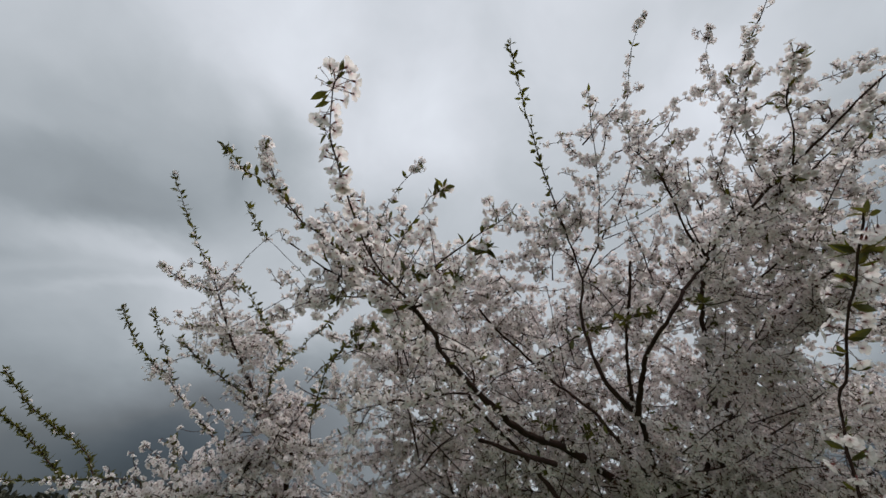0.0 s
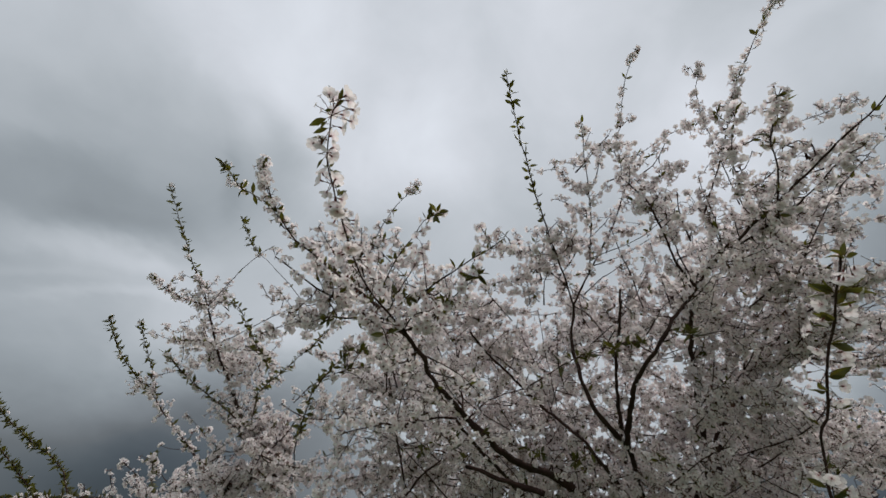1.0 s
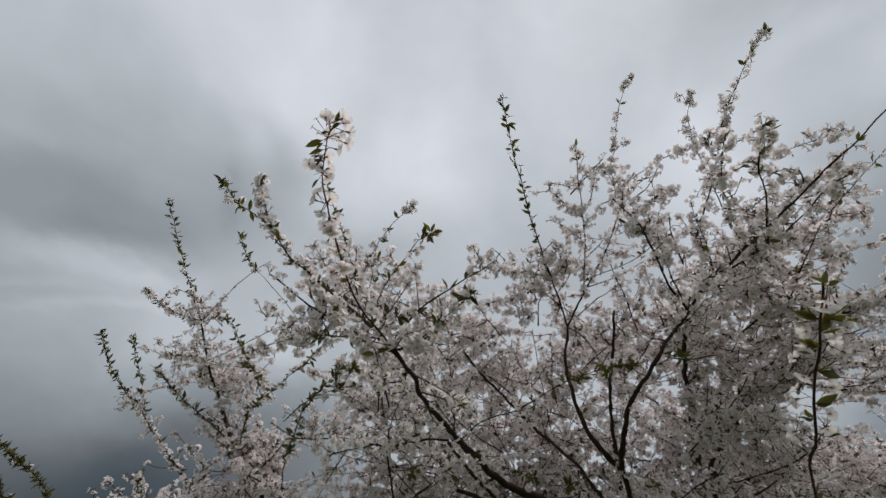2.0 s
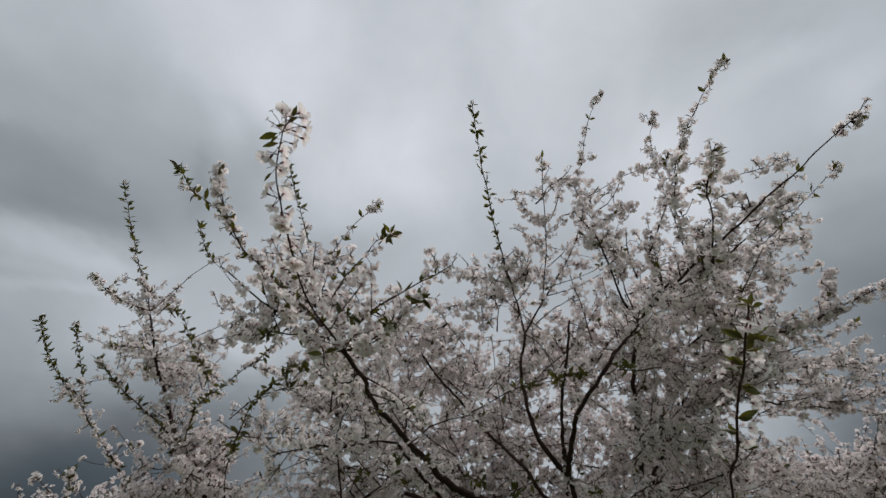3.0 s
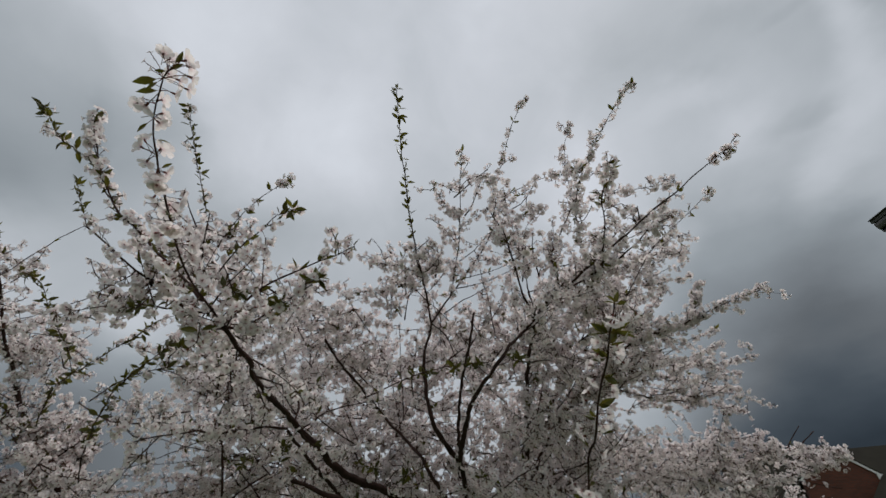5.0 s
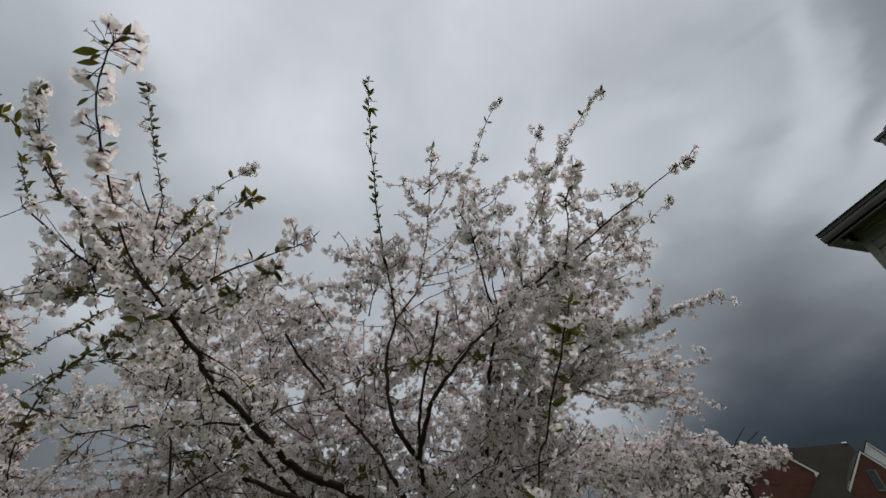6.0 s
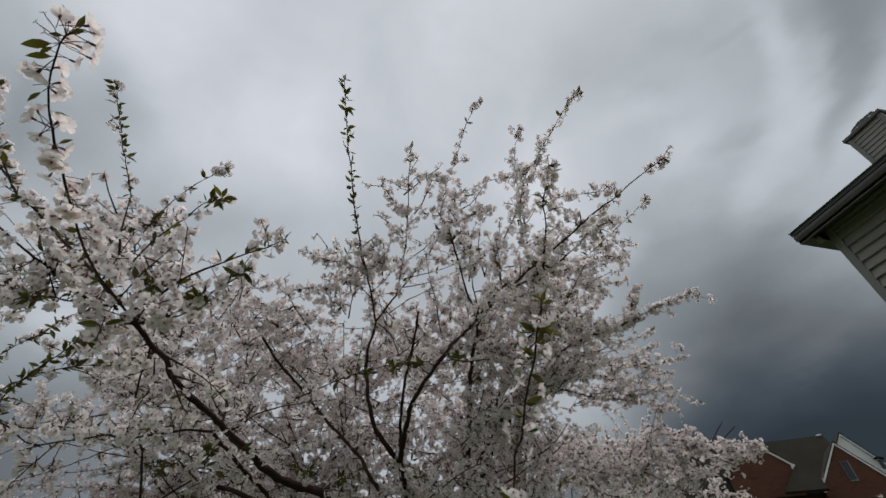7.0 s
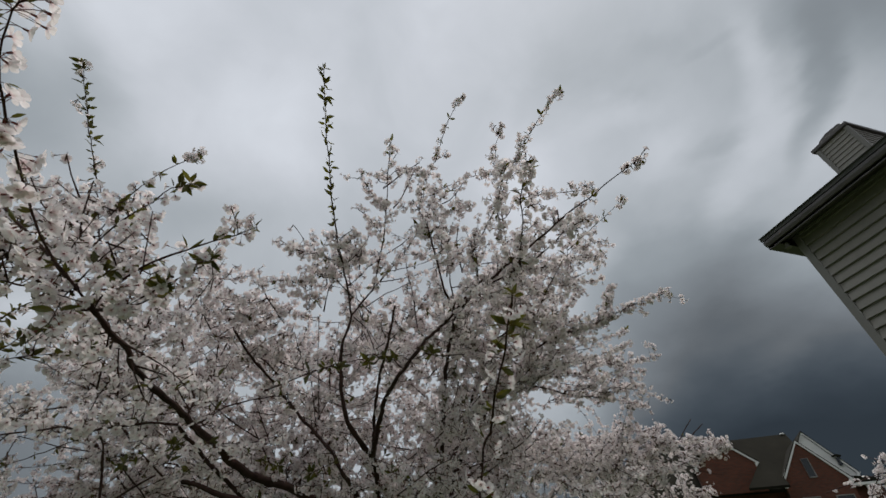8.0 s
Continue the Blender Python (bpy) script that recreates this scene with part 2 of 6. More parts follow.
def brick_material():
    m, nt, bsdf, out = material("red_brick")
    co = nt.nodes.new("ShaderNodeTexCoord")
    turn = nt.nodes.new("ShaderNodeMapping")
    turn.inputs["Rotation"].default_value = (radians(90), 0, 0)
    nt.links.new(co.outputs["Object"], turn.inputs["Vector"])
    bricks = node(nt, "ShaderNodeTexBrick", Color1=(0.112, 0.031, 0.015, 1), Color2=(0.075, 0.022, 0.011, 1), Mortar=(0.06, 0.038, 0.028, 1), Scale=1.0)
    bricks.inputs["Brick Width"].default_value, bricks.inputs["Row Height"].default_value = 0.22, 0.075
    bricks.inputs["Mortar Size"].default_value = 0.008
    nt.links.new(turn.outputs[0], bricks.inputs["Vector"])
    stain = node(nt, "ShaderNodeTexNoise", Scale=1.1, Detail=4.0)
    nt.links.new(co.outputs["Object"], stain.inputs["Vector"])
    vary = node(nt, "ShaderNodeMapRange", **{"To Min": 0.7, "To Max": 1.3})
    nt.links.new(stain.outputs["Fac"], vary.inputs["Value"])
    hsv = nt.nodes.new("ShaderNodeHueSaturation")
    nt.links.new(vary.outputs["Result"], hsv.inputs["Value"])
    nt.links.new(bricks.outputs["Color"], hsv.inputs["Color"])
    nt.links.new(hsv.outputs["Color"], bsdf.inputs["Base Color"])
    bsdf.inputs["Roughness"].default_value = 0.9
    return m


BRICK = brick_material()


# ---- mesh helpers ----
def part(name, bm, mat, parent=None, label="", smooth=False):
    """Links a bmesh as one mesh object, under a thing where one is given."""
    me = bpy.data.meshes.new(name)
    bm.to_mesh(me)
    bm.free()
    me.materials.append(mat)
    if smooth:
        me.polygons.foreach_set("use_smooth", [True] * len(me.polygons))
    ob = new(name, me)
    ob.parent = parent
    return tagged(ob, label) if label else ob


def box(bm, lo, hi, bevel=0.0):
    """An axis-aligned block from corner to corner, edges eased."""
    made = bmesh.ops.create_cube(bm, size=1.0)["verts"]
    for v in made:
        v.co = Vector([lo[i] + (v.co[i] + 0.5) * (hi[i] - lo[i]) for i in range(3)])
    if bevel:
        edges = list({e for v in made for e in v.link_edges})
        bmesh.ops.bevel(bm, geom=edges, offset=bevel, segments=1, affect="EDGES")
    return bm


def prism(bm, outline, way):
    """A plate: a flat outline pushed along a vector."""
    low = [bm.verts.new(p) for p in outline]
    high = [bm.verts.new(Vector(p) + Vector(way)) for p in outline]
    bm.faces.new(low[::-1])
    bm.faces.new(high)
    n = len(low)
    for i in range(n):
        bm.faces.new((low[i], low[(i + 1) % n], high[(i + 1) % n], high[i]))
    bmesh.ops.recalc_face_normals(bm, faces=bm.faces)
    return bm


def triangles(name, verts, tris, mats, which, along, parent=None, smooth=False):
    """One mesh object from arrays of corners, triangles, material numbers and the value along each piece."""
    me = bpy.data.meshes.new(name)
    n, k = len(verts), len(tris)
    me.vertices.add(n)
    me.vertices.foreach_set("co", np.ascontiguousarray(verts, dtype=np.float32).ravel())
    me.loops.add(k * 3)
    me.loops.foreach_set("vertex_index", np.ascontiguousarray(tris, dtype=np.int32).ravel())
    me.polygons.add(k)
    me.polygons.foreach_set("loop_start", np.arange(0, 3 * k, 3, dtype=np.int32))
    me.polygons.foreach_set("loop_total", np.full(k, 3, dtype=np.int32))
    me.polygons.foreach_set("material_index", np.ascontiguousarray(which, dtype=np.int32))
    me.polygons.foreach_set("use_smooth", np.full(k, smooth))
    att = me.attributes.new("along", "FLOAT", "POINT")
    att.data.foreach_set("value", np.ascontiguousarray(along, dtype=np.float32))
    for m in mats:
        me.materials.append(m)
    me.update()
    me.validate()
    ob = new(name, me)
    ob.parent = parent
    return ob


# ---- ground and distance ----
rng = np.random.default_rng(7)
bm = bmesh.new()
bmesh.ops.create_grid(bm, x_segments=80, y_segments=80, size=900)
for v in bm.verts:
    v.co.x, v.co.y = v.co.x * abs(v.co.x) / 900, v.co.y * abs(v.co.y) / 900
    d = math.hypot(v.co.x, v.co.y)
    v.co.z = 0.10 * noise.noise(v.co * 0.11) * min(1, d / 12) - 0.02
ground = part("ground", bm, GRASS, smooth=True)
tagged(ground, "wide lawn of short spring grass", "ground", kind="structure")


def far_woods(name, azimuth0, azimuth1, far, height, count, seed):
    """A far belt of bare-twigged trees: many small tilted tufts with an uneven top line."""
    r = np.random.default_rng(seed)
    verts, tris = [], []
    for i in range(count):
        a = radians(azimuth0 + (azimuth1 - azimuth0) * r.random())
        d = far * (1 + 0.18 * r.random())
        top = height * (0.62 + 0.38 * noise.noise(Vector((a * 22, seed, 0.3))) + 0.12 * noise.noise(Vector((a * 120, seed, 0.9))))
        z = top * r.random() ** 0.6
        c = np.array((d * math.sin(a), d * math.cos(a), z))
        for j in range(5):
            o = c + r.normal(0, 0.45, 3)
            u, v = r.normal(0, 0.38, 3), r.normal(0, 0.38, 3)
            k = len(verts)
            verts += [o - u, o + u, o + v + (0, 0, 0.35)]
            tris.append((k, k + 1, k + 2))
    ob = triangles(name, np.array(verts), np.array(tris), [WOODS], np.zeros(len(tris)), np.zeros(len(verts)))
    return tagged(ob, "distant belt of dark hedgerow trees beyond the lawn", "trees", kind="stuff")


far_woods("far_woods", -100, -20, 75, 4.6, 2600, 3)
far_woods("far_woods", 68, 100, 75, 6.0, 900, 5)


# ---- grey house beside the garden ----
def grey_house():
    house = tagged(new("house"), "grey-green house with lap siding, dark eaves and a sided chimney", "house")
    house.location = (7.8, 3.66, 0)
    length, eave, course = 9.0, 6.28, 0.153
    bm = bmesh.new()
    box(bm, (0.03, -length, 0), (7.0, 0, eave + 0.17))
    part("wall", bm, TRIM_GREY, house)
    # lap boards: each leans out at its lower edge
    bm = bmesh.new()
    z1 = course * 1.08
    prism(bm, [(-0.052, -0.09, 0), (-0.006, -0.09, z1), (0.012, -0.09, z1), (0.012, -0.09, 0)], (0, -length + 0.18, 0))
    board = part("siding_board", bm, SIDING, house)
    rows_ = int((eave + 0.02) / course)
    for i in range(rows_):
        ob = board if i == 0 else board.copy()
        if i:
            scene.collection.objects.link(ob)
        ob.location = (0.02, 0, 0.2 + i * course)
    bm = bmesh.new()
    box(bm, (-0.03, -0.10, 0.05), (0.03, 0.012, eave + 0.16), 0.006)
    part("corner_board", bm, TRIM_GREY, house, "grey corner board")
    bm = bmesh.new()
    box(bm, (-0.035, -length, eave + 0.10), (0.03, -0.10, eave + 0.16), 0.006)
    part("frieze_board", bm, TRIM_GREY, house)
    # eave box: soffit, fascia, gutter, end return
    bm = bmesh.new()
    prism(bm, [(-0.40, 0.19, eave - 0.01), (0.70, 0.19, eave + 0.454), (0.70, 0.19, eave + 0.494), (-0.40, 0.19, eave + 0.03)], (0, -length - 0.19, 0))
    # dark fascia colour on the soffit includes the shade under the eave
    part("soffit", bm, FASCIA, house, "dark soffit, eave shade put into its colour")
    bm = bmesh.new()
    box(bm, (-0.40, -length, eave - 0.03), (-0.365, 0.20, eave + 0.15), 0.006)
    part("fascia", bm, FASCIA, house)
    bm = bmesh.new()
    profile = [(-0.40, 0.03), (-0.425, 0.035), (-0.445, 0.08), (-0.445, 0.125), (-0.43, 0.125), (-0.43, 0.085), (-0.415, 0.055), (-0.40, 0.05)]
    prism(bm, [(x, 0.20, eave + z - 0.01) for x, z in profile], (0, -length - 0.28, 0))
    part("gutter", bm, FASCIA, house, "dark metal eave gutter")
    bm = bmesh.new()
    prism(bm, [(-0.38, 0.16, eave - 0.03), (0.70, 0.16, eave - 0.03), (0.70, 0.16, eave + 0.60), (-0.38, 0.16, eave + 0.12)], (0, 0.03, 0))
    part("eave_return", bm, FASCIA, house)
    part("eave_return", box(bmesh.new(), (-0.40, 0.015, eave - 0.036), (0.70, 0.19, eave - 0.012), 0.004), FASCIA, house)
    bm = bmesh.new()
    bmesh.ops.create_cone(bm, cap_ends=True, segments=10, radius1=0.045, radius2=0.03, depth=0.10,
                          matrix=Matrix.Translation((-0.24, 0.02, eave - 0.05)))
    part("soffit_lamp", bm, TRIM_GREY, house, "small pale lamp under the eave")
    # roof deck and shingle courses
    pitch = math.tan(radians(24))
    bm = bmesh.new()
    prism(bm, [(-0.45, 0.21, eave + 0.13), (3.6, 0.21, eave + 0.13 + 4.1 * pitch), (7.7, 0.21, eave + 0.13), (7.7, 0.21, eave + 0.19),
               (3.6, 0.21, eave + 0.19 + 4.1 * pitch), (-0.45, 0.21, eave + 0.19)], (0, -length - 0.28, 0))
    part("roof", bm, SHINGLE, house, "dark asphalt shingle roof")
    bm = bmesh.new()
    box(bm, (-0.012, -length - 0.0, -0.004), (0.17, 0.215, 0.012), 0.003)
    course_ob = part("shingle_course", bm, SHINGLE, house)
    for i in range(27):
        ob = course_ob if i == 0 else course_ob.copy()
        if i:
            scene.collection.objects.link(ob)
        ob.location = (-0.46 + i * 0.152, 0, eave + 0.19 + i * 0.152 * pitch)
        ob.rotation_euler = (0, -math.atan(pitch) + 0.03, 0)
    # sided chimney on the slope
    x0, x1, y0, y1, top = 0.30, 1.75, -1.51, -0.96, 7.62
    chimney = part("chimney", box(bmesh.new(), (x0 + 0.02, y0 + 0.02, eave + 0.1), (x1, y1, top), 0.0), TRIM_GREY, house, "square chimney clad in grey lap siding")
    step = 0.082
    for side in range(2):
        bm = bmesh.new()
        if side == 0:
            prism(bm, [(-0.016, y0 + 0.05, 0), (-0.002, y0 + 0.05, step * 1.05), (0.012, y0 + 0.05, step * 1.05), (0.012, y0 + 0.05, 0)], (0, y1 - y0 - 0.1, 0))
        else:
            prism(bm, [(x0 + 0.05, -0.016, 0), (x0 + 0.05, -0.002, step * 1.05), (x0 + 0.05, 0.012, step * 1.05), (x0 + 0.05, 0.012, 0)], (x1 - x0 - 0.1, 0, 0))
        first = part("siding_board", bm, SIDING, chimney)
        for i in range(15):
            ob = first if i == 0 else first.copy()
            if i:
                scene.collection.objects.link(ob)
            ob.location = ((x0 + 0.02, 0, top - 1.235 + i * step), (0, y0 + 0.02, top - 1.235 + i * step))[side]
    for x, y in ((x0, y0), (x0, y1 - 0.06), (x1 - 0.06, y0)):
        part("corner_board", box(bmesh.new(), (x - 0.004, y - 0.004, eave + 0.2), (x + 0.06, y + 0.06, top), 0.004), TRIM_GREY, chimney)
    part("cap_trim", box(bmesh.new(), (x0 - 0.03, y0 - 0.03, top), (x1 + 0.03, y1 + 0.03, top + 0.07), 0.008), FASCIA, chimney)
    bm = bmesh.new()
    mid = (y0 + y1) / 2
    prism(bm, [(x0 + 0.02, y0 + 0.02, top + 0.07), (x0 + 0.02, y1 - 0.10, top + 0.07), (x0 + 0.02, y1 - 0.14, top + 0.13), (x0 + 0.02, mid, top + 0.17), (x0 + 0.02, y0 + 0.06, top + 0.15)], (x1 - x0 - 0.04, 0, 0))
    part("cap", bm, FASCIA, chimney, "dark metal chimney cap")
    return house


grey_house()


# ---- red brick house beyond ----
def brick_house():
    house = tagged(new("house"), "red brick house with steep white-edged gables and weathered shingle roof", "house")
    # local x runs along the front, y goes away from the garden
    house.matrix_world = Matrix.Translation((27.01, 21.66, 0)) @ Matrix.Rotation(math.atan2(-0.609, 0.793), 4, "Z")
    eave, ridge, deep = 7.2, 10.8, 3.4
    part("wall", box(bmesh.new(), (-7.5, 0.35, 0), (4.6, 2 * deep - 0.3, eave)), BRICK, house)
    bm = bmesh.new()
    prism(bm, [(-8, -0.1, eave - 0.12), (-8, deep, ridge), (-8, 2 * deep + 0.1, eave - 0.12), (-8, 2 * deep + 0.1, eave - 0.28), (-8, deep, ridge - 0.18), (-8, -0.1, eave - 0.28)], (10.34, 0, 0))
    roof = part("roof", bm, ROOF_FAR, house, "weathered brown-grey shingle roof")
    part("ridge_vent", box(bmesh.new(), (2.02, deep - 0.08, ridge - 0.02), (2.28, deep + 0.08, ridge + 0.07), 0.02), WHITE, roof)
    part("eave_fascia", box(bmesh.new(), (-8, -0.13, eave - 0.30), (0.0, -0.10, eave - 0.10), 0.01), ROOF_FAR, roof)

    def gable(u0, u1, foot, apex, y, wall_mat, base, rake_width=0.13, peak=None):
        """A gable front: wall, two white rakes with their returns, and its roof running back."""
        mid = peak if peak is not None else (u0 + u1) / 2
        bm = bmesh.new()
        prism(bm, [(u0, y, base), (u1, y, base), (u1, y, foot), (mid, y, apex), (u0, y, foot)], (0, 1.2, 0))
        body = part("gable", bm, wall_mat, house)
        for a in (u0 - 0.08, u1 + 0.08):
            bm = bmesh.new()
            s = -1 if a < mid else 1
            prism(bm, [(a, y - 0.09, foot - 0.10), (mid, y - 0.09, apex + 0.03), (mid, y - 0.09, apex + 0.03 + rake_width), (a + 0.10 * s, y - 0.09, foot - 0.05 + rake_width * 0.6)], (0, 0.085, 0))
            part("rake_board", bm, WHITE, body, "white rake board")
            part("eave_return", box(bmesh.new(), (min(a, a - 0.16 * s), y - 0.11, foot - 0.22), (max(a, a - 0.16 * s), y - 0.01, foot - 0.02), 0.015), WHITE, body)
        for a, s in ((u0 - 0.14, -1), (u1 + 0.14, 1)):
            bm = bmesh.new()
            prism(bm, [(a, y - 0.10, foot - 0.02), (mid, y - 0.10, apex + 0.16), (mid, y - 0.10, apex + 0.22), (a, y - 0.10, foot + 0.05)], (0, max(0.6, deep - y), 0))
            part("gable_roof", bm, ROOF_FAR, body)
        return body

    front = gable(0.0, 3.15, eave + 0.05, 9.28, -0.3, BRICK, 0.0)
    # attic window
    win = part("window", box(bmesh.new(), (1.38, -0.33, 7.50), (1.70, -0.28, 8.42)), GLASS, front, "narrow dark attic window")
    # left and top frame pieces darker: their shade is put into the colour
    for lo, hi, mat in (((1.35, -0.36, 7.45), (1.38, -0.29, 8.46), FASCIA), ((1.70, -0.36, 7.45), (1.745, -0.29, 8.46), TRIM_GREY), ((1.38, -0.36, 7.44), (1.70, -0.29, 7.50), TRIM_GREY), ((1.38, -0.36, 8.42), (1.70, -0.29, 8.46), FASCIA)):
        part("window_frame", box(bmesh.new(), lo, hi, 0.006), mat, win)
    for u in (0.58, 2.13):
        low = part("window", box(bmesh.new(), (u, -0.33, 5.05), (u + 0.75, -0.28, 6.47)), GLASS, front, "dark sash window")
        for lo, hi in (((u - 0.05, -0.36, 5.0), (u, -0.29, 6.53)), ((u + 0.75, -0.36, 5.0), (u + 0.80, -0.29, 6.53)), ((u, -0.36, 6.47), (u + 0.75, -0.29, 6.53)), ((u, -0.35, 5.73), (u + 0.75, -0.3, 5.77))):
            part("window_frame", box(bmesh.new(), lo, hi, 0.006), TRIM_GREY, low)
    # paler gable set back behind the first
    back = gable(0.75, 3.86, 7.62, 9.90, 0.45, WHITE, 6.0, 0.10, peak=2.34)
    vent = part("attic_vent", box(bmesh.new(), (3.30, 0.30, 8.05), (3.44, 0.46, 8.48), 0.01), GLASS, back, "dark louvred vent")
    part("vent_hood", prism(bmesh.new(), [(3.16, 0.2, 8.54), (3.56, 0.2, 8.50), (3.56, 0.2, 8.56), (3.36, 0.2, 8.62), (3.16, 0.2, 8.59)], (0, 0.5, 0)), ROOF_FAR, vent)
    # brick gable over the roof slope
    gable(-4.2, -0.88, 8.52, 10.0, -0.25, BRICK, 7.0, 0.07)
    bm = bmesh.new()
    prism(bm, [(-0.78, -0.32, 8.46), (-2.1, -1.72, 6.98), (-0.1, -1.72, 6.98), (-0.1, -0.32, 8.46)], (0, 0.06, -0.12))
    part("valley_roof", bm, ROOF_FAR, roof)
    # porch at the end
    porch = part("porch", prism(bmesh.new(), [(3.2, -0.2, 7.02), (4.7, -0.2, 7.02), (4.7, -0.2, 7.12), (4.0, -0.2, 7.34), (3.2, -0.2, 7.42)], (0, 2.4, 0)), ROOF_FAR, house, "low porch roof")
    part("porch_fascia", box(bmesh.new(), (3.15, -0.25, 6.92), (4.75, -0.18, 7.05), 0.01), WHITE, porch)
    for u in (3.75, 4.6):
        part("porch_post", box(bmesh.new(), (u, -0.15, 0.0), (u + 0.12, -0.03, 6.92), 0.01), WHITE, porch)
    return house


brick_house()


# ---- blossom and leaf shapes ----
def flower_shape(level, seed):
    """A five-petalled flower facing +z, its stalk below; petal tips about 1 from the middle. Returns corners, triangles, material numbers, value along."""
    r = random.Random(seed)
    V, T_, M_, A_ = [], [], [], []

    def put(points, faces, mat, values):
        k = len(V)
        V.extend(points)
        A_.extend(values)
        T_.extend(tuple(k + i for i in f) for f in faces)
        M_.extend([mat] * len(faces))

    openness = r.uniform(0.75, 1.1)
    for i in range(5):
        a = 2 * math.pi * i / 5 + r.uniform(-0.1, 0.1)
        ca, sa = math.cos(a), math.sin(a)
        size, cup, lean = r.uniform(0.92, 1.06), r.uniform(0.22, 0.42) / openness, r.uniform(-0.08, 0.08)

        def at(radius, side, lift):
            radius *= size
            return (radius * ca - side * sa, radius * sa + side * ca, lift + lean * side)
        if level == 0:
            put([at(0.07, 0, 0), at(0.40, -0.32, cup * 0.5), at(0.50, 0, cup * 0.32), at(0.40, 0.32, cup * 0.5),
                 at(0.70, -0.44, cup * 0.85), at(0.80, 0, cup * 0.65), at(0.70, 0.44, cup * 0.85),
                 at(0.90, -0.34, cup), at(1.0, -0.13, cup * 0.95), at(0.96, 0, cup * 0.9), at(1.0, 0.13, cup * 0.95), at(0.90, 0.34, cup)],
                [(0, 2, 1), (0, 3, 2), (1, 2, 4), (2, 5, 4), (2, 6, 5), (2, 3, 6), (4, 5, 7), (5, 8, 7), (5, 9, 8), (5, 10, 9), (5, 11, 10), (5, 6, 11)],
                0, [0, 0.4, 0.4, 0.4, 0.7, 0.7, 0.7, 0.9, 1, 1, 1, 0.9])
        elif level == 1:
            put([at(0.07, 0, 0), at(0.58, -0.44, cup * 0.75), at(0.58, 0.44, cup * 0.75), at(0.98, -0.29, cup), at(0.98, 0.29, cup)],
                [(0, 2, 1), (1, 2, 3), (2, 4, 3)], 0, [0, 0.55, 0.55, 1, 1])
        else:
            put([at(0.05, 0, 0), at(0.74, -0.47, cup * 0.8), at(0.74, 0.47, cup * 0.8), at(1.06, 0.0, cup)],
                [(0, 2, 1), (1, 2, 3)], 0, [0, 0.7, 0.7, 1])
    if level == 0:
        for i in range(8):
            a, d = i * 0.785 + r.uniform(-0.2, 0.2), r.uniform(0.2, 0.34)
            x, y = math.cos(a), math.sin(a)
            put([(0.05 * x - 0.02 * y, 0.05 * y + 0.02 * x, 0.02), (0.05 * x + 0.02 * y, 0.05 * y - 0.02 * x, 0.02), (d * x, d * y, 0.38)], [(0, 1, 2)], 2, [0, 0, 1])
    put([(0.14 * math.cos(i * 2.09), 0.14 * math.sin(i * 2.09), 0.08) for i in range(3)], [(0, 1, 2)], 2, [0, 0, 0])
    # calyx and stalk
    length = r.uniform(1.8, 2.4) if level == 0 else r.uniform(1.6, 2.4)
    bend = r.uniform(-0.25, 0.25)
    rings = ((0.02, 0.16, 0), (-0.40, 0.12, 0), (-0.48, 0.045, 0.02 * bend), (-length, 0.04, bend)) if level == 0 else ((0.02, 0.19, 0), (-0.48, 0.12, 0), (-length, 0.052, bend)) if level == 1 else ((0.0, 0.17, 0), (-length, 0.05, bend))
    pts = [(rad * math.cos(j * 2.094) + dx, rad * math.sin(j * 2.094), z) for z, rad, dx in rings for j in range(3)]
    faces = []
    for q in range(len(rings) - 1):
        for j in range(3):
            a, b2, c, d = q * 3 + j, q * 3 + (j + 1) % 3, (q + 1) * 3 + (j + 1) % 3, (q + 1) * 3 + j
            faces += [(a, b2, c), (a, c, d)]
    put(pts, faces, 1, [(0 if z > -0.45 else 1) for z, _, _ in rings for _ in range(3)])
    return np.array(V), np.array(T_), np.array(M_), np.array(A_)


def leaf_shape(level, seed):
    """A pointed young leaf along +z, folded on its midrib, about 1 long."""
    r = random.Random(seed)
    fold, curl = r.uniform(0.12, 0.3), r.uniform(-0.25, 0.25)
    rows_ = ((0.12, 0.03), (0.32, 0.15), (0.56, 0.18), (0.80, 0.10)) if level < 2 else ((0.45, 0.19),)
    V, A_ = [(0, 0, 0)], [0]
    for z, wide in rows_:
        y = curl * z * z
        V += [(-wide, y + fold * wide * 2, z), (0, y, z), (wide, y + fold * wide * 2, z)]
        A_ += [z, z * 0.6, z]
    V.append((0, curl, 1.0))
    A_.append(1)
    T_ = [(0, 2, 1), (0, 3, 2)]
    for q in range(len(rows_) - 1):
        a, b2 = 1 + 3 * q, 4 + 3 * q
        T_ += [(a, a + 1, b2), (a + 1, b2 + 1, b2), (a + 1, a + 2, b2 + 1), (a + 2, b2 + 2, b2 + 1)]
    k = len(V) - 4
    T_ += [(k, k + 1, len(V) - 1), (k + 1, k + 2, len(V) - 1)]
    return np.array(V), np.array(T_), np.zeros(len(T_)), np.array(A_)


FLOWERS = [[flower_shape(level, 10 * level + s) for s in range(5)] for level in range(3)]
LEAVES = [[leaf_shape(level, 50 + 10 * level + s) for s in range(4)] for level in range(3)]


